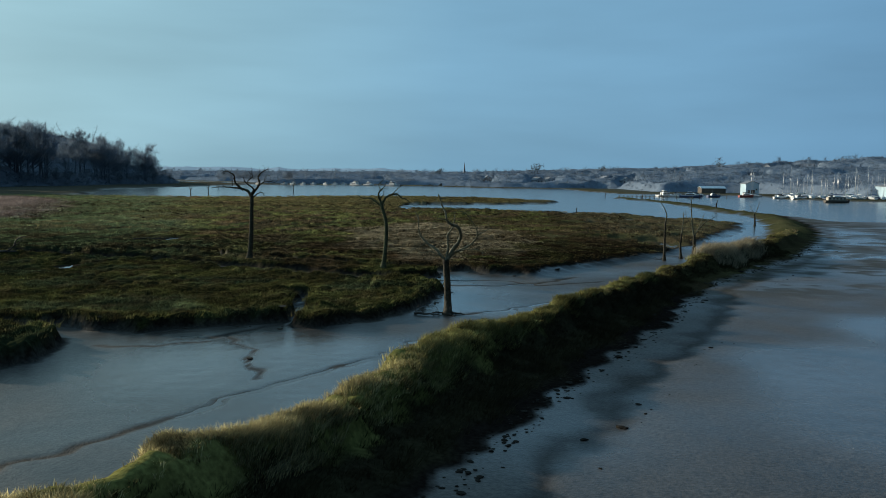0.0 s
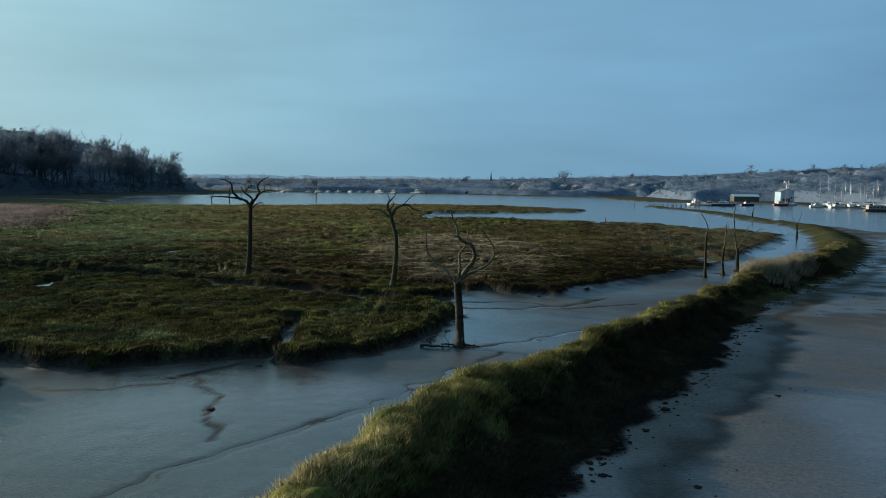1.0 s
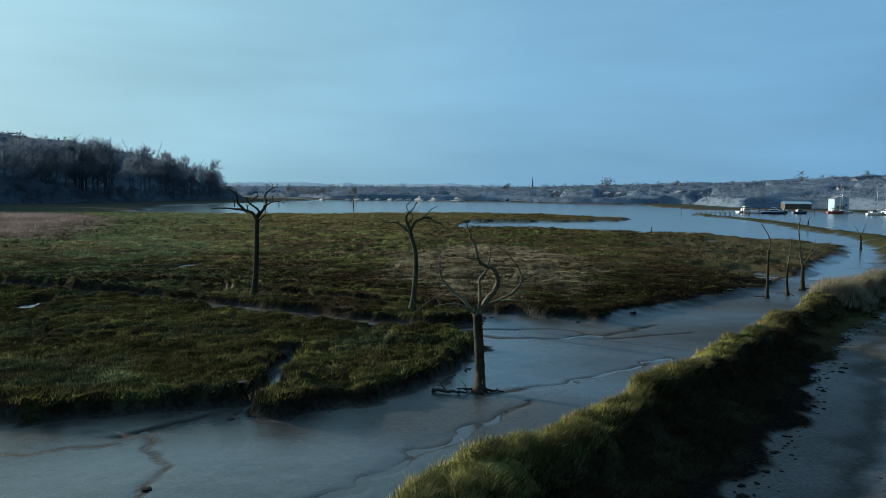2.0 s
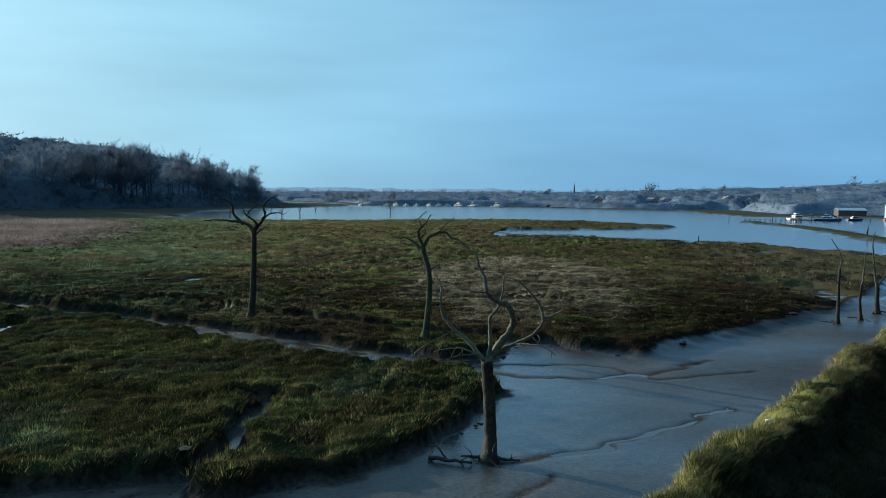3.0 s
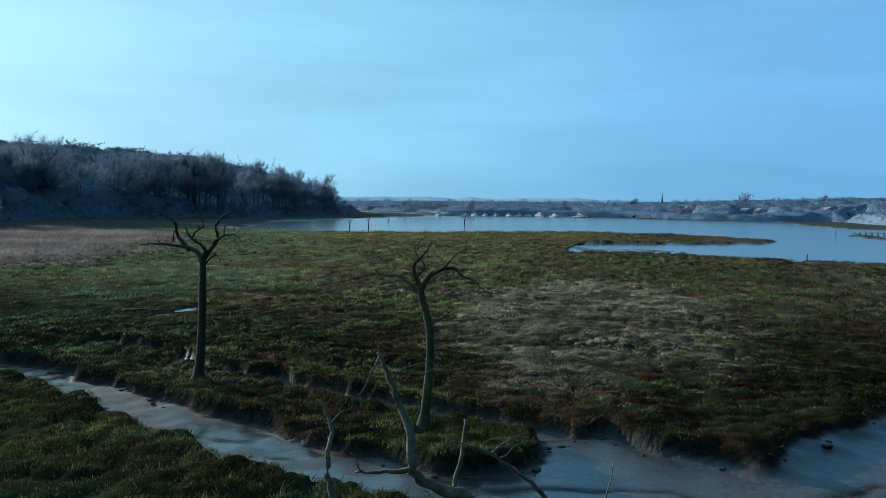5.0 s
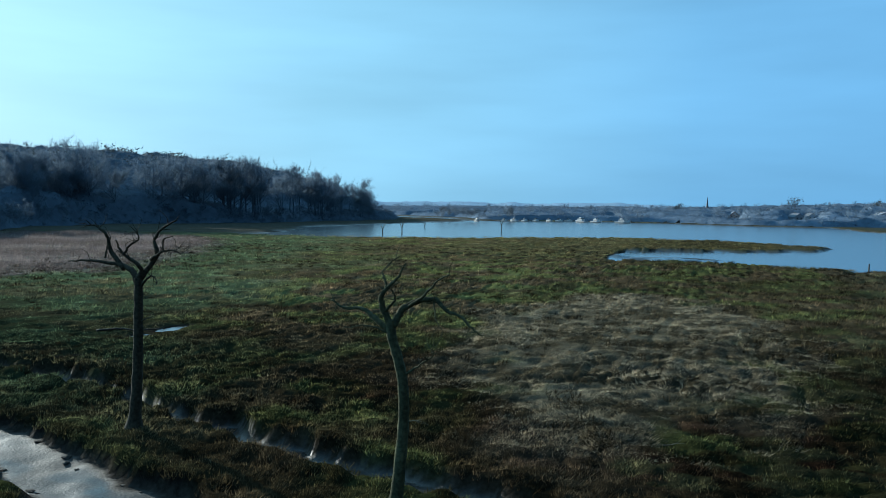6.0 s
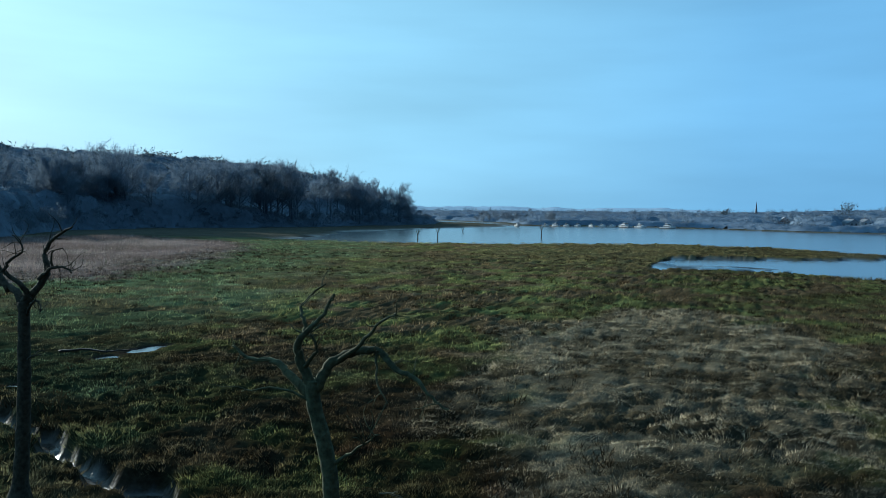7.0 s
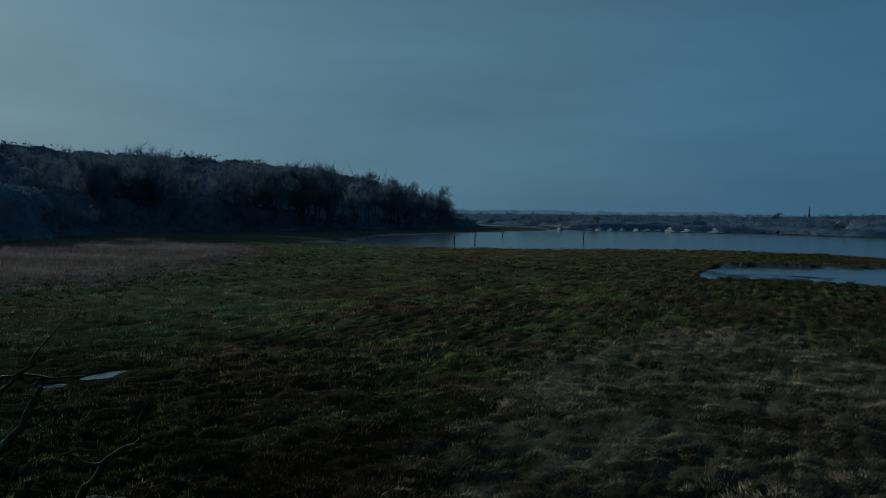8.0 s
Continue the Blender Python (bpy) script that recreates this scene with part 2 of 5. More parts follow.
def tri_split(f):
    """Quads to triangles, dropping the empty halves."""
    t = np.concatenate([f[:, [0, 1, 2]], f[:, [0, 2, 3]]])
    ok = (t[:, 0] != t[:, 1]) & (t[:, 1] != t[:, 2]) & (t[:, 0] != t[:, 2])
    return t[ok]


def joined(pieces):
    vs, fs, k = [], [], 0
    for v, f in pieces:
        vs.append(v)
        fs.append(f + k)
        k += len(v)
    return np.concatenate(vs), np.concatenate(fs)


# ---- the lie of the land ----
def hashed(i, j, seed):
    h = (i * 374761393 + j * 668265263 + seed * 1442695041) & 0xFFFFFFFF
    h = ((h ^ (h >> 13)) * 1274126177) & 0xFFFFFFFF
    return ((h ^ (h >> 16)) & 0xFFFF) / 65535.0


def vnoise(x, y, size, seed=0):
    """Smooth noise from 0 to 1, with lumps of about that size."""
    u, v = np.asarray(x) / size, np.asarray(y) / size
    i, j = np.floor(u).astype(np.int64), np.floor(v).astype(np.int64)
    a, b = u - i, v - j
    a, b = a * a * (3 - 2 * a), b * b * (3 - 2 * b)
    return (hashed(i, j, seed) * (1 - a) + hashed(i + 1, j, seed) * a) * (1 - b) + (hashed(i, j + 1, seed) * (1 - a) + hashed(i + 1, j + 1, seed) * a) * b


def line_dist(x, y, pts):
    """Distance to an open line, the running length of the nearest place, and the side (positive to the right of its run)."""
    best, run, side = np.full(x.shape, 1e9), np.zeros(x.shape), np.zeros(x.shape)
    length = 0.0
    for (ax, ay), (bx, by) in zip(pts[:-1], pts[1:]):
        dx, dy = bx - ax, by - ay
        ll = math.hypot(dx, dy)
        t = np.clip(((x - ax) * dx + (y - ay) * dy) / ll ** 2, 0, 1)
        d = np.hypot(x - ax - t * dx, y - ay - t * dy)
        s = ((x - ax) * dy - (y - ay) * dx) / ll
        near = d < best
        best, run, side = np.where(near, d, best), np.where(near, length + t * ll, run), np.where(near, s, side)
        length += ll
    return best, run, side


def inside(x, y, poly):
    """Signed distance to a closed outline, positive within."""
    d, _, _ = line_dist(x, y, list(poly) + [poly[0]])
    odd = np.zeros(x.shape, bool)
    for (ax, ay), (bx, by) in zip(poly, list(poly[1:]) + [poly[0]]):
        if ay != by:
            odd ^= ((ay > y) != (by > y)) & (x < (bx - ax) * (y - ay) / (by - ay) + ax)
    return np.where(odd, d, -d)


def step(a, b, v):
    t = np.clip((v - a) / (b - a), 0, 1)
    return t * t * (3 - 2 * t)


MUD, WATER_Z, TURF = -0.5, -0.56, 0.05
BANK = [(-19.3, -2), (-11.7, 16.1), (-9.1, 20.7), (-5.2, 27.8), (-1.9, 35.5), (0.3, 40.6), (3.9, 47), (8.3, 54.6), (14.2, 64.7), (22.1, 80.5), (31.6, 94.4), (41.3, 107.8), (57.7, 137.1), (68.7, 161.3), (77.7, 185.9), (88.2, 224.2), (88, 262), (92, 310), (92, 350), (86, 382)]
STREAM = [(-38, 2), (-21, 17), (-13.3, 27), (-10.9, 30.4), (-7.7, 36.3), (-4.7, 40.8), (-1.6, 45.5), (1.3, 51.3), (5.5, 59.5), (11.2, 71.8), (19.6, 86.7), (29.5, 101.3), (41.1, 120.1), (56.2, 150.3), (67.8, 174.7), (76, 195), (80, 215), (76, 245)]
ISLET = [(-49.6, 40.1), (-35.3, 37), (-23.1, 40.1), (-21.6, 42.8), (-21.9, 45.6), (-24.5, 49.6), (-31.6, 50.5), (-52, 51.7)]
LOBE = [(-63.1, 56.8), (-36.9, 53.7), (-25.6, 53), (-21.6, 52.1), (-19, 50.7), (-16.7, 52.6), (-13.5, 53.8), (-11.2, 54.9), (-10.6, 57.9), (-11.3, 61.4), (-12.4, 65.8), (-11.2, 66.2), (-10, 61.2), (-9.3, 58), (-10, 53.4), (-7.9, 53.3), (-5.4, 56.4), (-2.9, 59.8), (-1, 65.1), (-0.2, 70.4), (-2, 72.8), (-6.5, 74.5), (-11.6, 76.8), (-18.6, 80.3), (-28.3, 85.5), (-36.2, 88.5), (-42.7, 90.9), (-72.2, 100.7)]
MARSH = [(-73.4, 108), (-44.3, 95.4), (-38.3, 93.1), (-30.5, 90.5), (-20.4, 85.8), (-13.1, 82.5), (-7.2, 79.8), (-3.1, 78.5), (-1, 80), (-0.3, 83.8), (2, 86.6), (5.1, 83.4), (8.4, 83.1), (12.4, 88.4), (21, 100.3), (28.3, 109.5), (39.6, 129.1), (57.9, 166.5), (64.6, 182.8), (60.9, 192.3), (54.9, 206.7), (47.5, 220.4), (32.8, 222.4), (17.6, 226.5), (-1.1, 226.3), (-12.5, 226), (-13, 251), (-11, 278), (16, 288), (38, 303), (43, 321), (18, 348), (-18, 360), (-62, 324), (-97, 309), (-126, 302), (-150, 312), (-148.5, 328), (-151, 354), (-163, 392), (-177, 415), (-170, 452), (-168, 520), (-162, 560), (-150, 645), (-190, 720), (-500, 1000), (-1500, 1300), (-1500, 40), (-230, 80)]
NORTH = [(-150, 662), (-115, 690), (-78, 716), (-15, 700), (40, 655), (93, 640), (97, 560), (104, 500), (130, 492), (163, 507), (180, 476), (176, 410), (192, 396), (215, 392), (460, 350), (1500, 300), (3600, 900), (3600, 4700), (-3600, 4700), (-1500, 1400), (-500, 1060), (-200, 780)]
DITCH = [(-40.9, 99.6), (-35.6, 98.6), (-30.1, 97.2), (-23.1, 93.9), (-18.4, 91.8), (-14.1, 89.4), (-6.3, 86.7), (-0.1, 84.9)]
POOLS = [(-10.4, 60.9, 0.7, 2.4), (-25.4, 95.2, 0.4, 0.5), (-38.0, 84.6, 0.9, 1.2)]
PERCHED = [(-37.0, 81.6, 0.6, 1.7), (-38.3, 113.6, 0.7, 1.1), (-38.6, 117.6, 1.0, 1.7), (-37.2, 103.5, 0.7, 0.9)]
WOOD = [(-196, 610), (-201, 570), (-210, 486), (-222, 425), (-250, 385), (-247, 320), (-205, 262), (-260, 200), (-1500, 150), (-1500, 1250), (-520, 980), (-230, 720)]
REEDS = [(-88.1, 144.3), (-81.2, 162.8), (-86.9, 189.2), (-107.7, 240.2), (-134.5, 278.2), (-189.1, 297.8), (-216.5, 281.8), (-181.7, 212), (-127, 134.7)]
LAG = (-1.5, 128.0)
CUSHIONS = [(8.8, 92.4, 3.4, 5.0), (12.4, 106.8, 3.0, 4.0), (15.8, 117.2, 2.8, 4.2), (3.2, 90.2, 2.4, 1.6), (20.5, 109.5, 2.0, 2.2), (17.5, 131, 3.2, 3.0)]
CRACKS = [
    ([(-13.1, 50.4), (-12, 48.5), (-10.7, 46.6), (-10.4, 44.2), (-9.3, 41.8), (-9, 39.7)], 0.22, 0.12),
    ([(-16.7, 24.9), (-14.8, 26.9), (-12.3, 30.8), (-9.2, 36.8), (-6.2, 41.1), (-3.2, 45.9), (-0.2, 51.6), (3, 58)], 0.25, 0.13),
    ([(0.9, 59.1), (4, 61), (8.1, 65.1), (11.7, 69.8)], 0.25, 0.14),
    ([(-19.8, 46.6), (-16.1, 47.4), (-13.8, 48.9)], 0.2, 0.08),
    ([(-1, 75.5), (3, 74.6), (8.2, 76.9), (13.3, 82.3)], 0.35, 0.16),
    ([(-2.1, 77), (5.1, 79.3), (9.2, 75.9), (15.4, 79.2)], 0.3, 0.12),
    ([(-11.6, 53.4), (-12.5, 51.4), (-14.3, 49.6)], 0.4, 0.12),
]


def domes(x, y, size, seed):
    """Rounded cushions crowding side by side, 1 on top and 0 in the clefts between."""
    u, v = np.asarray(x) / size, np.asarray(y) / size
    i, j = np.floor(u).astype(np.int64), np.floor(v).astype(np.int64)
    top = np.zeros(u.shape)
    for di in (-1, 0, 1):
        for dj in (-1, 0, 1):
            a, b = i + di, j + dj
            cu, cv = a + 0.1 + 0.8 * hashed(a, b, seed), b + 0.1 + 0.8 * hashed(a, b, seed + 100)
            r = 0.5 + 0.38 * hashed(a, b, seed + 200)
            lift = 0.55 + 0.45 * hashed(a, b, seed + 300)
            top = np.maximum(top, lift * (1 - ((u - cu) ** 2 + (v - cv) ** 2) / r ** 2))
    return np.sqrt(np.clip(top, 0, 1))


def mounds(x, y):
    """How far a place lies on a tussock (1) or in a gap between (0)."""
    return np.clip(0.62 * domes(x, y, 1.25, 32) + 0.30 * domes(x, y, 0.55, 31) + 0.35 * (vnoise(x, y, 2.6, 30) - 0.4), 0, 1)


def land(x, y):
    """Height, colour and wetness of the ground at arrays of places."""
    x, y = np.asarray(x, float), np.asarray(y, float)
    wob_x = x + (vnoise(x, y, 2.2, 11) - 0.5) * 1.5 + (vnoise(x, y, 0.8, 12) - 0.5) * 0.5
    wob_y = y + (vnoise(x, y, 2.2, 13) - 0.5) * 1.5 + (vnoise(x, y, 0.8, 14) - 0.5) * 0.5
    lobe = np.maximum(inside(wob_x, wob_y, LOBE), inside(wob_x, wob_y, ISLET))
    main = inside(wob_x, wob_y, MARSH)
    north = inside(wob_x, wob_y, NORTH)
    turf_d = np.maximum(np.maximum(lobe, main), north)
    ebb = step(3, 12, x) * step(60, 75, y) * step(240, 200, y)
    turf = step(-0.22 - 2.6 * ebb, 0.16 + 1.3 * ebb, turf_d)
    bd, run, side = line_dist(wob_x, wob_y, BANK)
    # open mud, with the river lying lower
    sd, srun, sside = line_dist(x + (vnoise(x, y, 5, 5) - 0.5) * 2, y, STREAM)
    far_bank = step(150, 190, run)
    river = step(190, 225, y - 0.10 * np.abs(x - 75)) * step(0, 6, -turf_d) * step(7, 15, bd)
    mud = MUD + (vnoise(x, y, 3.5, 21) - 0.5) * 0.05 + (vnoise(x, y, 9, 22) - 0.5) * 0.05 + (vnoise(x, y, 0.6, 23) - 0.5) * 0.02
    mud = mud - (0.02 + 0.075 * step(122, 150, srun)) * step(2.0, 1.5, sd - 1.6 * step(60, 130, srun))
    track = 8.6 - 2.4 * step(45, 105, run) + 0.5 * (vnoise(x, y, 14, 29) - 0.5)
    mud = np.where((side > 0) & (y < 225), mud - 0.06 * np.exp(-((side - track) / 0.7) ** 2) + 0.06, mud)
    mud = mud - 0.75 * river
    eastern = step(12, 30, x)
    mud = mud + (0.08 + 0.25 * eastern) * step(2.2, 0.0, -turf_d) * step(-4, 0, turf_d)
    mud = mud + 0.16 * (vnoise(x, y, 2.6, 24) - 0.42) * np.exp(-(((x - 3) / 7) ** 2 + ((y - 79) / 5) ** 2))
    head = np.exp(-((x - 1) / 17) ** 2 - ((y - 242) / 17) ** 2)
    mud = mud + 1.3 * head * step(0.40, 0.54, 0.55 * vnoise(x * 0.6, y, 3.2, 27) + 0.45 * vnoise(x * 0.6, y, 1.4, 28) + 0.18 * step(6, -10, x))
    seam = 0 * x
    crack_x, crack_y = x + (vnoise(x, y, 1.1, 25) - 0.5) * 0.9, y + (vnoise(x, y, 1.1, 26) - 0.5) * 0.9
    for crack, wide, deep in CRACKS:
        cd, _, _ = line_dist(crack_x, crack_y, crack)
        mud = mud - 0.35 * deep * np.exp(-(cd / wide) ** 2)
        seam = np.maximum(seam, np.exp(-(cd / (0.8 * wide)) ** 2))
    mud = mud + (0.10 + 0.10 * (vnoise(x, y, 1.0, 18) - 0.5)) * step(-1, -5, x) * step(71.5, 73, y) * step(122, 112, y)
    # tussocks
    lump2 = vnoise(x, y, 1.7, 32)
    md = mounds(x, y)
    wave = vnoise(x, y, 8.0, 33)
    rough = 0.55 + 0.6 * step(0.4, 0.75, vnoise(x, y, 14, 34))
    dd, _, _ = line_dist(wob_x, wob_y, DITCH)
    edge = np.exp(-np.maximum(np.minimum(turf_d, dd - 0.6) - 0.6, 0) / 1.6) * step(20, 12, x)
    relief = 1 - 0.5 * step(4, 16, x)
    top = TURF + relief * rough * 0.85 * (md - 0.5) + 0.12 * (lump2 - 0.5) + 0.16 * (wave - 0.5) + (0.08 + 0.36 * domes(x, y, 1.15, 38) * (0.5 + 0.5 * lump2)) * edge
    cut = step(0.62, 0.28, dd * (0.66 - 0.28 * step(-22, -9, x)))
    top = top * (1 - cut) + cut * (-0.47 + 0.07 * (vnoise(x, y, 0.7, 37) - 0.5))
    hollow = step(0.52, 0.62, vnoise(x, y, 5.5, 35) * 0.65 + vnoise(x, y, 1.9, 36) * 0.35) * step(20, 34, x) * step(250, 225, y)
    top = top - 0.62 * hollow * step(95, 105, y)
    lag_d = np.hypot((x - LAG[0] + 0.07 * (y - LAG[1])) / 12.5, (y - LAG[1]) / 33.0)
    z = mud * (1 - turf) + top * turf
    # woodland rise and the far hills
    wood = inside(x, y, WOOD)
    z = z + 0.205 * np.clip(wood, 0, 130) * step(0, 60, wood) * step(-100, -150, x) + 0.6 * step(0, 30, wood)
    z = z + (3 + 21 * step(-50, 600, x)) * step(25, 330, north) * (0.7 + 0.5 * vnoise(x, y, 160, 41))
    # the bank
    high = 1.32 + 0.35 * np.sin(run * 0.31) * 0.5 + 0.4 * (vnoise(run, 0 * run, 5, 51) - 0.5)
    high = high - 1.0 * np.exp(-((run - 87.5) / 4.2) ** 2) - 0.25 * step(82, 95, run) - 0.8 * step(140, 190, run) - 0.35 * step(200, 280, run)
    left = step(0, 1, (side + 1.5 + 1.1 * step(28, 60, run)) / (1.1 + 1.1 * step(28, 60, run))) * (1 - far_bank) + far_bank * step(-6.5, -1.5, side)
    drop = step(1.7, 0.55, side)
    reach = 6.0 - 1.6 * step(55, 85, run)
    foot = np.clip((reach - side) / reach, 0, 1)
    right = 0.52 * drop + 0.48 * foot ** 1.1
    shape = np.where(side < 0, left, right) * step(7.5, 6.0, bd - 5 * far_bank)
    bank = shape * (high - MUD) + shape * (0.16 * (vnoise(x, y, 0.9, 52) - 0.5) + 0.25 * (vnoise(x, y, 2.0, 53) - 0.5) + 0.42 * (domes(x, y, 1.3, 54) - 0.5))
    z = z + bank * (1 - step(0, 1, turf_d))
    for px, py, rx, ry in POOLS:
        d = np.hypot((wob_x - px) / rx, (wob_y - py) / ry)
        z = z - (z - WATER_Z + 0.12) * step(1.25, 0.75, d)
    pond = 0 * x
    for px, py, rx, ry in PERCHED:
        d = np.hypot((wob_x - px) / rx, (wob_y - py) / ry)
        level = step(2.2, 1.3, d)
        z = z * (1 - level) + level * np.minimum(z, 0.0)
        z = z - (z + 0.25) * step(1.15, 0.8, d)
        pond = np.maximum(pond, step(1.7, 1.2, d))
    # colour
    n1, n2, n3 = vnoise(x, y, 4.0, 61), vnoise(x, y, 1.2, 62), vnoise(x, y, 17, 63)
    c = lambda r, g, b_: np.array([r, g, b_])[None, :] if x.ndim == 1 else np.array([r, g, b_])
    mix = lambda a, b_, t: a * (1 - t[..., None]) + b_ * t[..., None]
    olive, green, brown, russet, straw, gold = c(0.064, 0.066, 0.023), c(0.050, 0.062, 0.030), c(0.060, 0.043, 0.023), c(0.045, 0.022, 0.014), c(0.22, 0.18, 0.12), c(0.062, 0.052, 0.023)
    tint = mix(olive, green, step(0.45, 0.75, n1))
    tint = mix(tint, brown, step(0.55, 0.8, n2) * 0.5)
    field = main > lobe
    greenland = step(-8, 18, -(x + 30) + 0.30 * (y - 110)*-1 + 26 * (n3 - 0.5)) 
    tint = np.where(field[..., None], mix(mix(brown, olive, step(0.35, 0.7, n1)), mix(green, brown, step(0.55, 0.75, n1) * 0.6), greenland), tint)
    tint = np.where(field[..., None], mix(tint, gold, step(205, 250, y) * step(-85, -35, x + 22 * (n3 - 0.5)) * 0.85), tint)
    tint = np.where(field[..., None], mix(tint, russet, step(0.36, 0.56, vnoise(x, y, 5.0, 64)) * step(88, 91, y) * step(107, 98, y) * step(-18, -12, x) * step(15, 9, x) * 0.9), tint)
    tint = mix(tint, c(0.088, 0.071, 0.044), step(1.2, 0.8, lag_d + 0.5 * (n1 - 0.5)) * field)
    tint = mix(tint, c(0.036, 0.026, 0.015), step(9, 20, x + 5 * (n1 - 0.5)) * step(34, 24, x) * field * step(150, 125, y) * 0.8)
    tint = mix(tint, c(0.095, 0.088, 0.034), step(0.66, 0.74, vnoise(x, y * 1.6, 3.6, 66)) * step(4, 8, x) * step(130, 122, y) * field * 0.8)
    clump = step(0.50, 0.66, 0.6 * vnoise(x, y, 2.3, 68) + 0.4 * vnoise(x, y, 0.9, 69) + 0.22 * (vnoise(x, y, 13, 70) - 0.5))
    tint = mix(tint, c(0.030, 0.023, 0.012), clump * 0.75 * (field * (1 - 0.4 * greenland) + (1 - field) * 0.7))
    bright = step(0.60, 0.74, 0.6 * vnoise(x, y, 1.9, 75) + 0.4 * vnoise(x, y, 0.7, 76)) * (1 - clump)
    tint = tint * (1 + 0.6 * bright)[..., None]
    for qx, qy, qa, qb in CUSHIONS:
        pad = step(1.15, 0.85, np.hypot((x - qx) / qa, (y - qy) / qb) + 0.7 * (n2 - 0.5) + 0.5 * (n1 - 0.5))
        tint = mix(tint, mix(c(0.115, 0.10, 0.048), c(0.062, 0.062, 0.027), n2), pad * field * 0.9 * step(0.3, 0.5, vnoise(x, y * 1.8, 1.3, 67)))
    tint = mix(tint, tint * 0.65, step(-6, 8, x) * step(32, 22, x) * field * step(140, 115, y))
    tint = mix(tint, c(0.070, 0.060, 0.036), step(22, 36, x) * field * (0.35 + 0.5 * n1))
    # Field colour lifted with distance, making up for missing haze.
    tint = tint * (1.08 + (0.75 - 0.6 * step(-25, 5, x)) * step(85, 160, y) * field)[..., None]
    reed = inside(x, y, REEDS)
    tint = mix(tint, c(0.17, 0.135, 0.118), step(-4, 6, reed + 8 * (n1 - 0.5)) * (0.55 + 0.45 * n3))
    tint = mix(tint, mix(c(0.10, 0.088, 0.068), c(0.07, 0.066, 0.045), n1), step(300, 325, y - 0.35 * (x + 150)) * field * step(-95, -115, x) * step(8, -2, reed))
    tint = mix(tint, c(0.05, 0.05, 0.03), step(-5, 10, wood))
    # Ground across the river tinted blue-grey to look hazy like its woods.
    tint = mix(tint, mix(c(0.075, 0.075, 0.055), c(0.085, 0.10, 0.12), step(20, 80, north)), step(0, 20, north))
    mudc = mix(c(0.058, 0.054, 0.048), c(0.042, 0.037, 0.031), step(0.4, 0.7, vnoise(x, y, 6, 71)))
    mudc = np.where((side > 0)[..., None] & (y < 225)[..., None], mix(mix(c(0.080, 0.069, 0.060), c(0.066, 0.056, 0.048), n1), c(0.02, 0.016, 0.013), np.exp(-((side - track) / 0.65) ** 2) * 0.6), mudc)
    mudc = mix(mudc, c(0.022, 0.018, 0.014), seam * 0.8)
    mudc = mix(mudc, c(0.026, 0.021, 0.016), eastern * step(4.5, 0.5, -turf_d) * step(225, 200, y))
    mudc = mix(mudc, c(0.028, 0.022, 0.015), np.clip(2.5 * np.exp(-((x - 1) / 18) ** 2 - ((y - 242) / 18) ** 2), 0, 1))
    # lip divides the crest, coloured as lit, from the face coloured as shaded.
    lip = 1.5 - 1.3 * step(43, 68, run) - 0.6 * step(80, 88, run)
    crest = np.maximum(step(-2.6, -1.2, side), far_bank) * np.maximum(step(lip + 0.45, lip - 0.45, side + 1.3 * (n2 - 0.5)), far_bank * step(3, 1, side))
    # Face tints kept near black, standing in for the bank's own shade.
    slope_shade = mix(c(0.022, 0.018, 0.011), c(0.034, 0.030, 0.016), n2)
    # Blacker foot paints the ragged edge of the bank's shadow.
    slope_shade = mix(slope_shade, c(0.014, 0.011, 0.009), step(reach - 2.2, reach - 1.0, side + 1.2 * (n1 - 0.5)))
    slope_shade = mix(slope_shade, c(0.046, 0.034, 0.020), step(78, 90, run) * step(0.3, 0.6, n2))
    bankc = mix(slope_shade, mix(mix(c(0.17, 0.155, 0.05), c(0.10, 0.105, 0.03), n1), mix(c(0.075, 0.066, 0.034), c(0.055, 0.06, 0.028), n1), far_bank), crest)
    bankc = mix(bankc, mix(c(0.040, 0.030, 0.017), c(0.062, 0.056, 0.024), n1), step(80, 90, run) * (1 - far_bank) * 0.8)
    turf_tint = tint
    tint = mix(tint, c(0.022, 0.018, 0.014), step(0.97, 0.6, turf))
    flat = (side > 0) & (y < 225)
    weedy = step(0.42, 0.62, 0.6 * vnoise(x, y, 6, 73) + 0.4 * vnoise(x, y, 1.3, 74)) * step(62, 80, y) * step(22, 12, side) * flat
    mudc = mix(mudc, c(0.042, 0.037, 0.023), weedy * 0.8)
    in_ditch = step(-1, -4, x) * step(71.5, 73, y) * step(122, 112, y)
    mudc = mix(mudc, c(0.044, 0.037, 0.029), in_ditch)
    tint = mix(mudc, tint, step(0.06, 0.3, turf))
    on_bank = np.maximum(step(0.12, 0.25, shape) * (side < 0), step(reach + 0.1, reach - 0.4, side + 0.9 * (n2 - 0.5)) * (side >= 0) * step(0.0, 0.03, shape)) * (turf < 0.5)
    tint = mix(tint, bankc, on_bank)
    in_ditch = step(-1, -4, x) * step(71.5, 73, y) * step(122, 112, y)
    wet = (1 - step(-0.75, -0.3, turf_d)) * (1 - on_bank) * (1 - flat * (0.06 + 0.42 * weedy + 0.10 * step(0.4, 0.7, n3))) * (1 - in_ditch * 0.3 * step(0.4, 0.65, n2)) * (1 - 0.5 * step(1.8, 0.2, -turf_d) * eastern) * (0.62 + 0.38 * step(0.3, 0.7, vnoise(x, y, 11, 72))) * (1 - 0.35 * step(-2, 10, x) * step(55, 66, y) * step(112, 95, y) * (1 - flat))
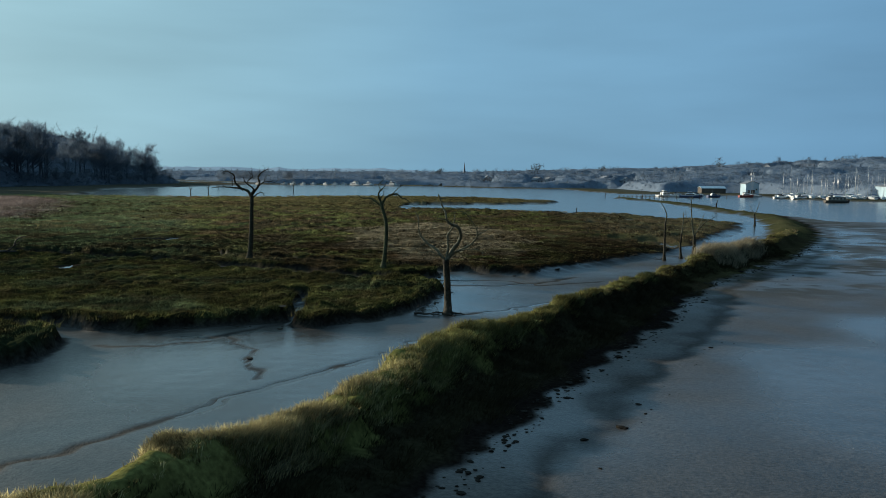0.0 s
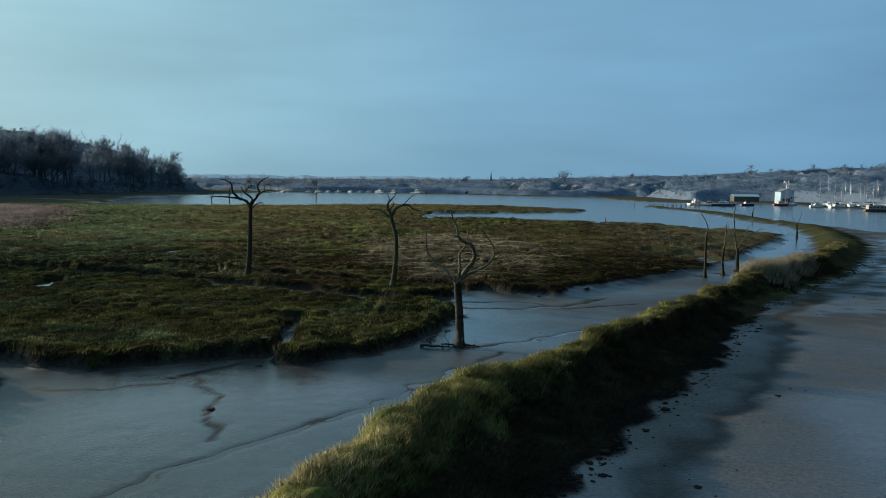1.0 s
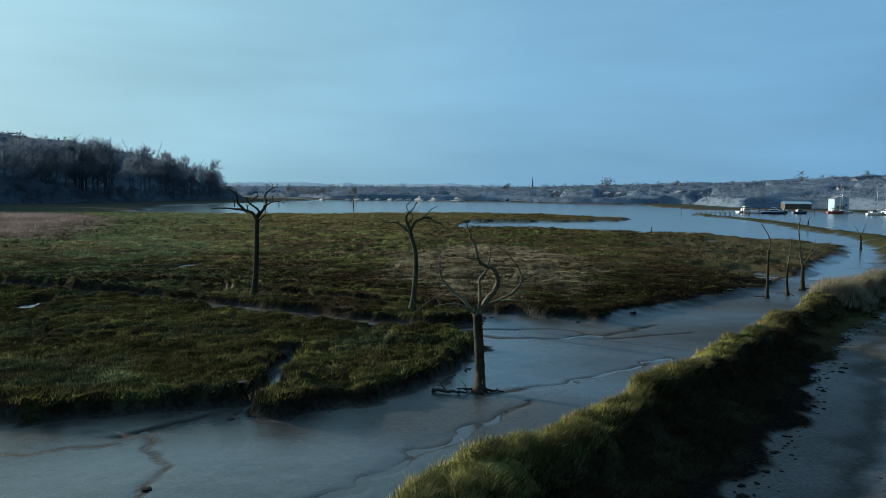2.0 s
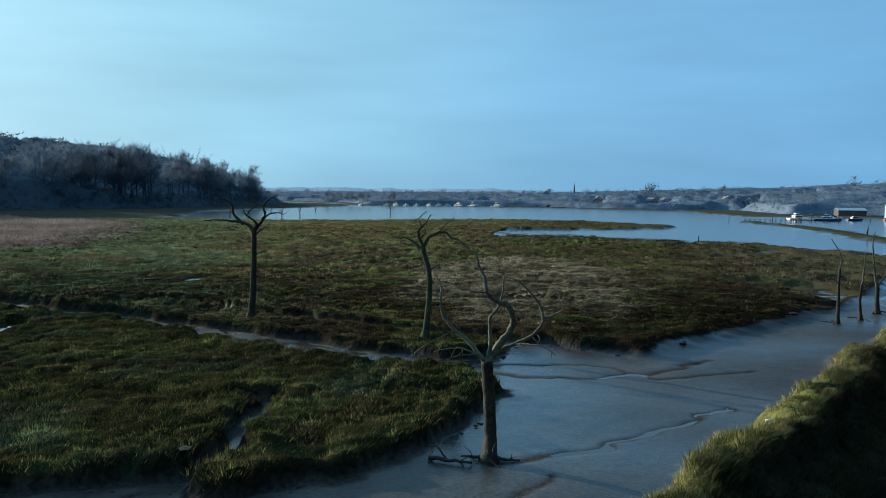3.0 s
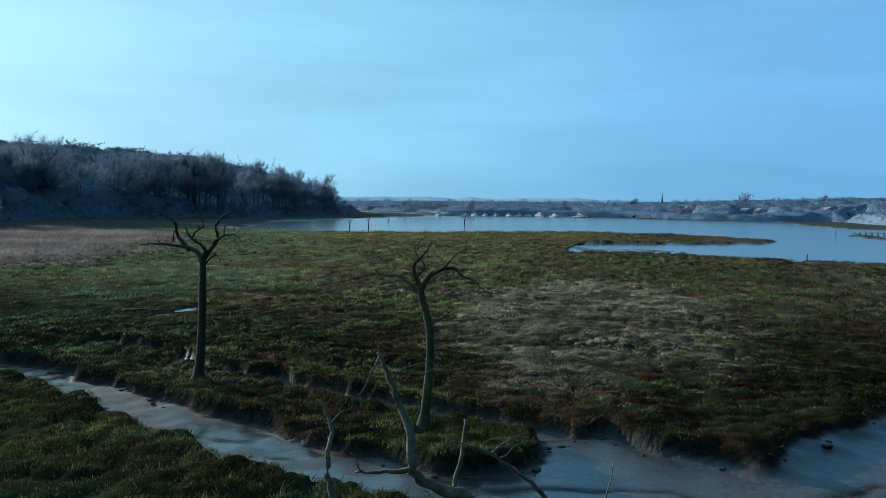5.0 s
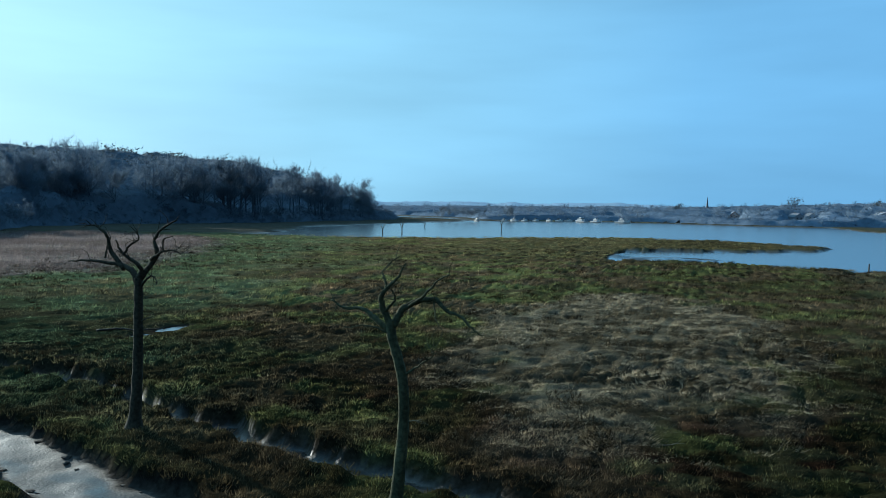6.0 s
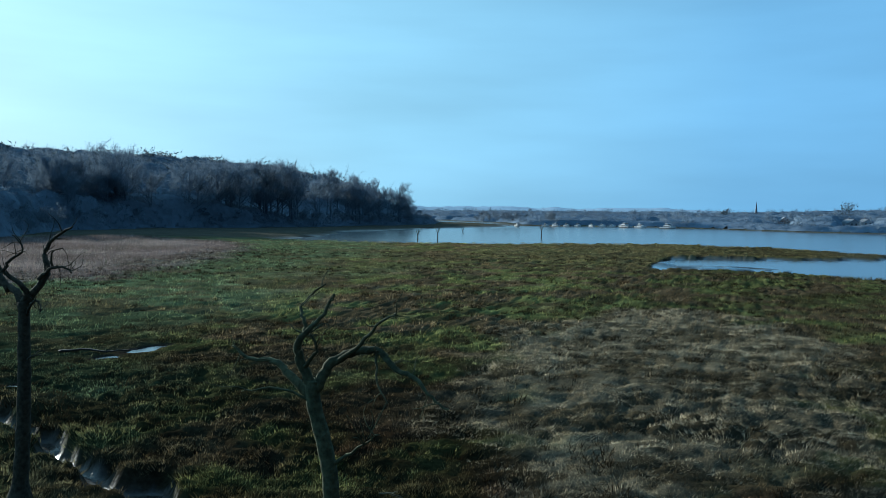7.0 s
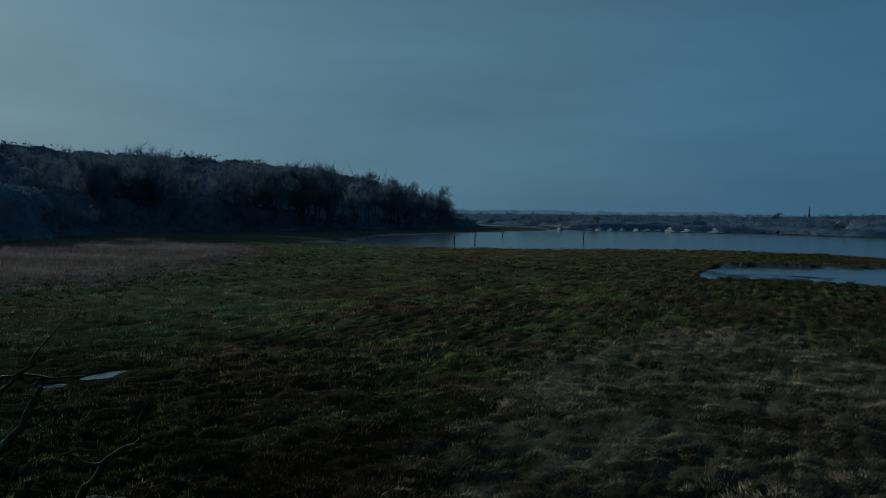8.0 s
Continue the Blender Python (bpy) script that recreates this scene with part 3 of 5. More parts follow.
    wet = wet * (1 - flat * 0.38 * np.exp(-((side - track) / 0.7) ** 2)) * (1 - flat * 0.15 * step(track + 0.6, track - 0.6, side))
    wet = wet * (1 - 0.75 * seam)
    tint = mix(tint, c(0.03, 0.024, 0.017), pond)
    tint = mix(tint, c(0.042, 0.034, 0.026), cut * turf)
    wet = np.maximum(wet, step(0.7, 1.0, cut) * turf * (0.45 + 0.5 * n2))
    return z, tint, wet + 0 * x, (1 - cut) * (1 - pond) * turf * (1 - step(-0.2, 0.1, -z + WATER_Z + 0.15)), on_bank * crest


def height(x, y):
    return float(land(np.array([x]), np.array([y]))[0][0])


def graded(lo, hi, a, b, fine, grow):
    """Grid lines, close together from a to b and wider apart outside."""
    mid = list(np.arange(a, b + fine / 2, fine))
    s, v = fine, mid[-1]
    while v < hi:
        s *= 1 + grow
        v += s
        mid.append(v)
    s, v = fine, mid[0]
    while v > lo:
        s *= 1 + grow
        v -= s
        mid.insert(0, v)
    return np.array(mid)


gx, gy = graded(-4500, 4500, -42, 28, 0.24, 0.035), graded(-3000, 4800, 24, 108, 0.25, 0.03)
GX, GY = np.meshgrid(gx, gy)
px, py = GX.ravel(), GY.ravel()
gz, gtint, gwet, gturf, gcrest = land(px, py)
cols = len(gx)
i, j = np.meshgrid(np.arange(len(gy) - 1), np.arange(cols - 1), indexing="ij")
quads = np.stack([i * cols + j, i * cols + j + 1, (i + 1) * cols + j + 1, (i + 1) * cols + j], -1).reshape(-1, 4)
# Dark peat and the shade under blades, multiplied into the near turf colour.
peat_shade = 1 - 0.62 * np.clip(gturf, 0, 1) * step(150, 105, py) * (1 - 0.95 * step(1.1, 0.8, np.hypot((px - LAG[0] + 0.07 * (py - LAG[1])) / 12.5, (py - LAG[1]) / 33.0)))
gtint = gtint * peat_shade[:, None]
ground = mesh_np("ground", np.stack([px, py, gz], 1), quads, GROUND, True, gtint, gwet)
tagged(ground, "grey tidal mudflat and tussocky brown-green saltmarsh turf", "ground", kind="structure")

wv = np.array([(-4500, -3000, WATER_Z), (4500, -3000, WATER_Z), (4500, 4800, WATER_Z), (-4500, 4800, WATER_Z)])
water = mesh_np("water", wv, np.array([[0, 1, 2, 3]]), WATER)
tagged(water, "calm grey-blue tidal river water reflecting the sky", "water", kind="structure")

for px_, py_, rx_, ry_ in PERCHED:
    a_ = np.linspace(0, 6.2832, 28, endpoint=False)
    v_ = np.stack([px_ + 1.25 * rx_ * np.cos(a_), py_ + 1.15 * ry_ * np.sin(a_), np.full(28, -0.08)], 1)
    v_ = np.concatenate([v_, [(px_, py_, -0.08)]])
    pool = mesh_np("water", v_, np.stack([np.arange(28), (np.arange(28) + 1) % 28, np.full(28, 28)], 1), WATER)
    tagged(pool, "small still pool of rainwater lying in marsh turf", "water", kind="structure")


# ---- dead trees ----
def limb(name, points, r0, r1, parent, rng, sides=9, twigs=0, mat=None, label="", per=5, rough=0.13, twig_len=0.9):
    """One crooked limb with its twigs, as one mesh under a dead tree."""
    p = smooth_path(points, per)
    p[1:-1] += rng.normal(0, 0.014, p[1:-1].shape) + 0.012
    t = np.linspace(0, 1, len(p))
    r = r0 + (r1 - r0) * t ** 0.85
    pieces = [tube(p, r, sides, rough, rng)]
    for _ in range(twigs):
        k = rng.uniform(0.45, 1.0)
        at = p[int(k * (len(p) - 1))]
        d = p[-1] - p[int(len(p) * 0.4)]
        d = d / (np.linalg.norm(d) + 1e-6) * 0.5 + rng.normal(0, 0.8, 3) + np.array([0, 0, 0.25])
        d /= np.linalg.norm(d)
        ln = rng.uniform(0.45, 1.1) * twig_len
        w = [at]
        for q in range(4):
            d = d + rng.normal(0, 0.33, 3)
            d /= np.linalg.norm(d)
            w.append(w[-1] + d * ln / 4)
        rr = max(r1 * 0.9, 0.016)
        pieces.append(tube(smooth_path(w, 2), np.linspace(rr, 0.006, 9), 5, 0.1, rng))
    v, f = joined(pieces)
    return adopt(mesh_np(name, v, tri_split(f), mat or DEADWOOD, True), parent, label)


def dead_tree(x, y, z, trunk, limbs, seed, label, turn=0, roots=0, group="dead trees on the marsh", stout=1.0, bark=None, bushy=1):
    """A bare dead tree: trunk as (points, foot radius, top radius), limbs as (points, radius, tip radius, twigs)."""
    rng = np.random.default_rng(seed)
    tree = tagged(empty("dead_tree", x, y, z, turn), label, "tree", group)
    pts, r0, r1 = trunk
    p = smooth_path([(pts[0][0], pts[0][1], -0.5), *pts], 7)
    p[1:-1, :2] += rng.normal(0, 0.004, p[1:-1, :2].shape)
    hgt = np.clip(p[:, 2], 0, None)
    r = r0 + (r1 - r0) * np.clip(hgt / pts[-1][2], 0, 1) ** 0.8 + r0 * 0.75 * np.exp(-hgt / 0.28)
    r = r * (1 + 0.04 * np.sin(np.arange(len(r)) * 1.7))
    v, f = tube(p, r, 14, 0.035, rng)
    adopt(mesh_np("trunk", v, tri_split(f), bark or BROWN_TRUNK, True), tree)
    for q in range(roots):
        a = rng.uniform(0, 6.28)
        ln = rng.uniform(0.7, 1.5)
        w = [(math.cos(a) * r0 * 0.6, math.sin(a) * r0 * 0.6, 0.22), (math.cos(a) * ln * 0.5, math.sin(a) * ln * 0.5, 0.16), (math.cos(a + 0.3) * ln, math.sin(a + 0.3) * ln, rng.uniform(-0.1, 0.3))]
        limb("root", w, r0 * 0.3, 0.03, tree, rng, 7, 1, DARKWOOD, "dark exposed root")
    for pts, a, b, tw in limbs:
        limb("limb", pts, a * stout, b * stout, tree, rng, 9 if a > 0.06 else 7, round(tw * bushy), bark)
    return tree


T1 = [
    ([(-0.19, 0.60, 3.85), (-1.02, 0.89, 4.74), (-1.64, 1.15, 5.17), (-2.13, 1.31, 5.74), (-2.21, 1.32, 6.40), (-2.29, 1.62, 6.97), (-2.53, 1.69, 7.43)], 0.15, 0.03, 1),
    ([(-0.19, 0.60, 3.85), (0.20, 0.70, 4.55), (0.62, 0.76, 5.10), (0.85, 0.51, 5.70), (0.63, 0.18, 6.37), (0.12, -0.03, 6.58), (-0.17, -0.29, 6.92), (-0.28, -0.07, 7.43), (-0.52, 0.01, 7.90), (-0.63, -0.10, 8.32), (-0.80, -0.14, 8.73)], 0.23, 0.03, 2),
    ([(-0.17, -0.29, 6.92), (-0.50, -0.64, 6.97), (-0.86, -1.00, 7.05)], 0.06, 0.02, 1),
    ([(-0.14, 0.58, 4.15), (-0.05, 0.42, 4.95), (-0.09, 0.45, 5.76), (0.24, 0.43, 6.26), (0.37, 0.69, 6.77), (0.43, 0.89, 7.48)], 0.13, 0.03, 2),
    ([(-0.09, 0.63, 4.05), (0.41, 0.91, 4.45), (0.92, 0.98, 4.67), (1.68, 0.82, 5.16), (2.09, 0.45, 5.76), (2.45, 0.23, 6.04), (2.97, -0.07, 6.34)], 0.15, 0.025, 4),
    ([(2.09, 0.45, 5.76), (1.87, 0.27, 6.46), (1.52, -0.18, 6.95), (1.13, -0.67, 7.40), (0.61, -0.86, 7.62)], 0.07, 0.015, 3),
    ([(0.87, 0.97, 4.65), (1.33, 0.62, 4.74), (1.95, 0.17, 4.79), (2.57, -0.15, 4.49)], 0.06, 0.018, 2),
    ([(-0.24, 0.61, 3.95), (-1.01, 0.38, 4.48), (-1.62, 0.23, 4.54), (-2.33, 0.15, 4.38)], 0.075, 0.018, 3),
    ([(-1.64, 1.14, 5.12), (-2.14, 0.88, 4.87), (-2.73, 0.70, 4.58), (-3.33, 0.72, 4.08)], 0.05, 0.012, 3),
    ([(-0.50, 0.42, 4.30), (-1.11, -0.13, 4.35), (-1.72, -0.59, 4.25)], 0.06, 0.012, 2),
]
dead_tree(0.40, 59.12, -0.55, ([(0.00, 0.00, 0.00), (0.00, 0.65, 0.96), (-0.08, 0.62, 2.55), (-0.19, 0.61, 4.00)], 0.27, 0.23), T1, 5, "tall bleached dead tree with a forked crooked crown in wet mud", roots=6, stout=0.78, bushy=1.4)

T2 = [
    ([(0.26, 0.00, 6.65), (-0.28, 0.20, 7.35), (-1.44, 0.50, 7.60), (-2.81, 0.60, 7.69), (-4.18, 0.70, 7.62)], 0.13, 0.02, 3),
    ([(-0.70, 0.30, 7.40), (-1.61, 0.50, 8.16), (-1.66, 0.30, 8.87), (-2.30, 0.40, 9.32), (-2.82, 0.30, 9.37)], 0.10, 0.02, 3),
    ([(-1.92, 0.50, 7.85), (-1.98, 0.70, 8.36), (-1.67, 0.60, 8.87)], 0.04, 0.015, 1),
    ([(0.30, 0.00, 7.05), (0.51, -0.20, 7.56), (-0.21, -0.50, 8.16), (-0.48, -0.60, 8.77)], 0.10, 0.02, 2),
    ([(-0.16, -0.50, 8.11), (0.04, -0.40, 8.47), (0.44, -0.20, 8.88), (-0.03, -0.20, 9.39)], 0.05, 0.015, 3),
    ([(0.30, 0.00, 6.95), (1.07, 0.20, 8.08), (0.90, 0.30, 8.79), (1.25, 0.40, 9.30), (1.97, 0.50, 9.71)], 0.11, 0.02, 3),
    ([(0.86, 0.10, 7.87), (1.70, -0.20, 8.29), (2.43, -0.40, 8.34), (2.85, -0.50, 8.19)], 0.06, 0.015, 3),
    ([(1.75, -0.20, 8.29), (1.80, -0.30, 8.79), (2.32, -0.30, 9.00)], 0.035, 0.012, 2),
    ([(0.36, 0.00, 6.55), (0.99, -0.40, 7.06), (1.52, -0.60, 7.17), (1.73, -0.70, 6.86)], 0.05, 0.012, 4),
    ([(0.38, 0.00, 5.02), (0.91, -0.30, 5.23), (1.43, -0.40, 5.34)], 0.03, 0.01, 1),
]
dead_tree(-20.85, 89.00, 0.2, ([(0.00, 0.00, 0.00), (0.16, 0.00, 1.87), (0.23, 0.03, 3.90), (0.27, 0.00, 5.63), (0.28, 0.00, 7.05)], 0.28, 0.19), T2, 8, "slender dark dead tree with a spreading tangled crown on turf", stout=1.35, bark=DEADWOOD_DARK, bushy=2.2)

T3 = [
    ([(-0.19, 0.00, 6.18), (-1.02, 0.20, 6.78), (-1.44, 0.30, 6.98), (-2.16, 0.40, 6.97), (-2.68, 0.50, 7.22)], 0.11, 0.02, 2),
    ([(-0.19, 0.00, 6.49), (-0.50, -0.10, 7.09), (-0.51, -0.20, 7.50), (-0.30, -0.20, 7.80), (-0.00, -0.10, 8.11), (0.30, 0.00, 8.67)], 0.12, 0.025, 3),
    ([(-0.36, -0.20, 7.70), (-0.41, -0.10, 8.01), (-0.57, 0.00, 8.31), (-0.32, 0.10, 8.62), (-0.02, 0.20, 8.87)], 0.05, 0.015, 1),
    ([(-0.14, 0.00, 6.49), (0.11, 0.10, 7.00), (0.61, 0.20, 7.31), (1.23, 0.20, 7.42), (1.74, 0.10, 7.07), (2.25, 0.00, 6.92), (2.67, -0.10, 6.53), (3.07, -0.10, 6.33)], 0.13, 0.015, 4),
    ([(0.31, 0.10, 7.10), (1.03, -0.20, 7.62), (1.53, -0.30, 8.13), (1.94, -0.30, 8.33)], 0.06, 0.015, 2),
    ([(0.29, 0.00, 4.77), (0.85, -0.20, 5.19), (1.56, -0.30, 5.70)], 0.05, 0.012, 3),
    ([(-0.40, -0.10, 6.99), (0.01, -0.30, 7.40), (-0.10, -0.40, 7.80)], 0.05, 0.015, 2),
    ([(-0.24, 0.00, 6.18), (-1.01, -0.30, 6.48), (-1.83, -0.40, 6.36)], 0.04, 0.01, 1),
    ([(1.23, 0.20, 7.42), (1.44, -0.20, 6.81), (1.81, -0.40, 6.41)], 0.03, 0.01, 1),
]
dead_tree(-6.0, 83.3, 0.1, ([(0.00, 0.00, 0.00), (0.16, 0.00, 1.63), (0.27, 0.05, 3.25), (0.24, 0.00, 4.47), (0.11, 0.00, 5.17), (-0.19, 0.00, 6.18), (-0.19, 0.00, 6.69)], 0.235, 0.165), T3, 13, "grey-green dead tree with a kinked trunk on turf beside a ditch", stout=1.1, bark=DEADWOOD_GREEN, bushy=1.7)

C1 = [([(-0.13, 0.00, 3.55), (-0.66, -0.20, 3.96), (-1.29, -0.30, 4.58)], 0.05, 0.015, 2), ([(-0.04, 0.00, 4.49), (0.11, 0.10, 5.64), (-0.26, 0.20, 6.57), (-0.74, 0.20, 7.30)], 0.08, 0.03, 1)]
dead_tree(26.98, 100.70, -0.55, ([(0.00, 0.00, 0.00), (-0.01, 0.00, 1.89), (-0.03, 0.00, 3.56), (0.01, 0.00, 4.80)], 0.17, 0.1), C1, 21, "thin leaning dead tree standing in the tidal creek", roots=3)
C2 = [([(-0.06, 0.00, 3.06), (0.14, 0.20, 4.42), (0.18, 0.20, 5.88)], 0.09, 0.03, 2), ([(-0.01, 0.00, 3.48), (0.51, 0.20, 4.22)], 0.04, 0.012, 1)]
dead_tree(29.9, 103.7, -0.55, ([(0.00, 0.00, 0.00), (-0.15, 0.00, 1.70), (-0.03, 0.00, 3.16)], 0.15, 0.1), C2, 22, "thin broken dead tree standing in the tidal creek", roots=2)
C3 = [([(-0.11, 0.00, 2.45), (-0.44, 0.00, 4.44), (-0.62, 0.10, 6.55), (-0.47, 0.10, 7.71)], 0.12, 0.03, 4), ([(0.00, 0.00, 2.76), (1.14, 0.20, 4.15), (2.19, 0.30, 4.79), (3.03, 0.40, 5.22)], 0.08, 0.02, 3), ([(0.00, 0.00, 2.55), (0.51, -0.30, 3.92), (1.02, -0.40, 5.51)], 0.07, 0.02, 2), ([(-0.33, 0.00, 3.81), (-1.08, 0.20, 4.86), (-1.29, 0.20, 5.91)], 0.05, 0.015, 2)]
dead_tree(32.95, 108.40, -0.55, ([(0.00, 0.00, 0.00), (-0.04, 0.00, 1.29), (-0.06, 0.00, 2.66)], 0.24, 0.17), C3, 23, "forked dead tree with rising arms in the tidal creek", roots=4)
C4 = [([(-0.13, 0.00, 2.53), (0.43, 0.00, 3.92), (0.76, 0.00, 5.19)], 0.09, 0.03, 1), ([(-0.13, 0.00, 2.53), (-0.73, 0.10, 3.68), (-1.25, 0.10, 4.60)], 0.08, 0.02, 1)]
dead_tree(67.00, 178.40, -0.7, ([(0.00, 0.00, 0.00), (-0.01, 0.00, 1.38), (-0.14, 0.00, 2.76)], 0.2, 0.13), C4, 24, "short forked dead tree at the edge of the creek")
dead_tree(86.6, 264.1, -0.4, ([(0, 0, 0), (.1, 0, 1.2), (.2, 0, 2.2)], 0.25, 0.18), [([(.2, 0, 2.0), (.4, 0, 2.8), (.3, 0, 3.3)], 0.12, 0.06, 0)], 25, "broken dead stump on the low green bank")
for k, (x, y, h, s) in enumerate(((-107.5, 353, 5.0, 31), (-101.5, 358, 6.0, 32), (-126, 464, 3.2, 33), (-77, 425, 6.4, 34))):
    arms = [([(0, 0, h * .5), (.5, .1, h * .75), (1.5 if k != 2 else .6, .2, h)], 0.14, 0.06, 6), ([(0, 0, h * .5), (-.5, .1, h * .7), (-1.5 if k == 1 else -.8, .2, h * 0.95)], 0.13, 0.06, 6), ([(0, 0, h * .55), (.1, .3, h * .8), (-.2, .4, h * 1.05)], 0.11, 0.05, 5)]
    dead_tree(x, y, -1.3, ([(0, 0, 0), (.05, 0, h * .3), (.0, 0, h * .6)], 0.24, 0.16), arms, s, "small dead tree standing in open river water", group="dead trees in the river")


# ---- grass ----
def blades(name, x, y, size, count, rng, label, category, spread=0.5, width=0.03, lean=0.5, colour=None, vary=0.2, bent=True, wind=(0.3, -0.08, 0.0), gap_shade=0.3, gain=1.0, veer=1.0, sward=False, steep=False):
    """Tufts of blades, all of one stand in a mesh; each blade a bent strip of three triangles."""
    z, tint, _, _, _ = land(x, y)
    if colour is not None:
        tint = tint * 0.15 + np.asarray(colour) * 0.85
    dry = z > -0.22
    lie = np.zeros((len(x), 3)) + np.array([0, 0, 1.0])
    if sward:
        swell = (lambda a, b: land(a, b)[0]) if steep else (lambda a, b: 0.65 * mounds(a, b))
        lie[:, 0], lie[:, 1] = (swell(x - 0.14, y) - swell(x + 0.14, y)) * 5.0, (swell(x, y - 0.14) - swell(x, y + 0.14)) * 5.0
        lie /= np.linalg.norm(lie, axis=1)[:, None]
    x, y, z, tint, size, lie = x[dry], y[dry], z[dry], tint[dry], size[dry], lie[dry]
    swing = veer * 2.6 * (vnoise(x, y, 2.4, 97) - 0.5) + 1.6 * (vnoise(x, y, 0.7, 98) - 0.5)
    # gain lightens blades like sunlit tips; mounds darken the gaps as shade would.
    tint = tint * np.exp(rng.normal(0, 1.1 * vary, (len(x), 1))) * ((gain[dry] if np.ndim(gain) else gain) * (1 - gap_shade + 1.35 * gap_shade * mounds(x, y)))[:, None]
    k = np.repeat(np.arange(len(x)), count)
    m = len(k)
    s = size[k] * rng.uniform(0.55, 1.1, m)
    a, rad = rng.uniform(0, 6.283, m), np.sqrt(rng.uniform(0, 1, m)) * spread * size[k]
    bx, by = x[k] + np.cos(a) * rad, y[k] + np.sin(a) * rad
    base = np.stack([bx, by, z[k] - 0.06 - 0.25 * rad], 1)
    out_ = np.stack([np.cos(a + rng.normal(0, 0.7, m)), np.sin(a + rng.normal(0, 0.7, m)), np.zeros(m)], 1) * (lean * rng.uniform(0.3, 1.2, m))[:, None]
    ws, wc = np.sin(swing[k]), np.cos(swing[k])
    wind = np.stack([wind[0] * wc - wind[1] * ws, wind[0] * ws + wind[1] * wc, np.full(m, wind[2])], 1)
    tip = base + (out_ + wind + np.array([0, 0, 1.0])) * s[:, None]
    midp = base + ((out_ + wind) * 0.32 + np.array([0, 0, 0.62])) * s[:, None]
    face = rng.uniform(0, 6.283, m)
    w = np.stack([np.cos(face), np.sin(face), np.zeros(m)], 1) * (width * rng.uniform(0.6, 1.3, m))[:, None]
    shade = tint[k] * (1 + rng.uniform(-0.2, 0.2, (m, 1)))
    lie = lie[k] + rng.normal(0, 0.22, (m, 3))
    lie /= np.linalg.norm(lie, axis=1)[:, None]
    if not bent:
        ob = mesh_np(name, np.stack([base - w, base + w, tip], 1).reshape(-1, 3), np.arange(m * 3).reshape(-1, 3), BLADES, False, np.repeat(shade, 3, 0), normals=np.repeat(lie, 3, 0) if sward else None)
        return tagged(ob, label, category, kind="stuff")
    v = np.stack([base - w, base + w, midp - w * 0.8, midp + w * 0.8, tip], 1).reshape(-1, 3)
    o = np.arange(m)[:, None] * 5
    f = np.concatenate([o + [0, 1, 3], o + [0, 3, 2], o + [2, 3, 4]])
    ob = mesh_np(name, v, f, BLADES, False, np.repeat(shade, 5, 0), normals=np.repeat(lie, 5, 0) if sward else None)
    return tagged(ob, label, category, kind="stuff")


rng = np.random.default_rng(77)


def strewn(n_, x0, x1, y0, y1):
    return rng.uniform(x0, x1, n_), rng.uniform(y0, y1, n_)


# turf of the near lobe and the main marsh, thinning with distance
x, y = np.concatenate([strewn(56000, -46, 46, 44, 130), strewn(32000, -34, 2, 48, 97), strewn(9000, -80, -46, 60, 124)], 1)
_, _, _, tf, _ = land(x, y)
md = mounds(x, y)
ok = (tf > 0.7) & (rng.uniform(0, 1, len(x)) < 0.12 + 1.1 * md ** 1.5)
x, y, md = x[ok], y[ok], md[ok]
# Blade colour is raised further out, imitating tips lit at a low angle.
blades("marsh_grass", x, y, 0.09 + 0.15 * md + 0.08 * rng.uniform(0, 1, len(x)) + 0.07 * step(72, 64, y) * (vnoise(x, y, 3, 80) > 0.45), 10, rng, "olive, green and brown tufted saltmarsh grass", "grass", 1.3, 0.017, 0.8, bent=False, gap_shade=0.6, gain=(2.05 + 1.55 * step(84, 98, y)), sward=True)
x, y = strewn(70000, -140, 70, 120, 355)
_, _, _, tf, _ = land(x, y)
ok = (tf > 0.7) & (vnoise(x, y, 5, 82) * 0.5 + mounds(x, y) * 0.5 > 0.4)
x, y = x[ok], y[ok]
blades("marsh_grass", x, y, 0.25 + 0.3 * vnoise(x, y, 5, 82), 7, rng, "brown and olive rough grass across the marsh", "grass", 1.0, 0.045, 0.8, bent=False, gain=2.7, sward=True)
# pale lodged straw patch
x, y = strewn(26000, -20, 22, 92, 165)
ld = np.hypot((x - LAG[0] + 0.07 * (y - LAG[1])) / 12.5, (y - LAG[1]) / 33.0) + 0.6 * (vnoise(x, y, 4, 61) - 0.5) + 0.4 * rng.uniform(-0.5, 0.5, len(x))
streak = vnoise(x, y, 1.6, 91) * 0.6 + vnoise(x, y, 5.0, 92) * 0.4
ok = (ld < 1.0) & (streak + 0.25 * rng.uniform(-1, 1, len(x)) > 0.30)
x, y, streak = x[ok], y[ok], streak[ok]
pale = step(0.27, 0.60, streak + 0.12 * rng.uniform(-1, 1, len(x)))[:, None]
colour = np.array([[0.095, 0.075, 0.042]]) * (1 - pale) + np.array([[0.33, 0.275, 0.18]]) * pale
blades("straw_grass", x, y, 0.17 + 0.24 * streak, 22, rng, "pale straw-coloured dead grass, blown and lodged", "grass", 1.2, 0.012, 0.75, colour, wind=(0.6, 0.15, -0.3), gap_shade=0.8, gain=2.1, veer=2.0, bent=False, sward=True)
# low dark clumps of dead growth on the open field
x, y = strewn(9000, -110, 44, 92, 262)
_, _, _, tf, _ = land(x, y)
patch = 0.55 * vnoise(x, y, 16, 95) + 0.45 * vnoise(x, y, 4.5, 96) + 0.10 * step(-60, -10, x)
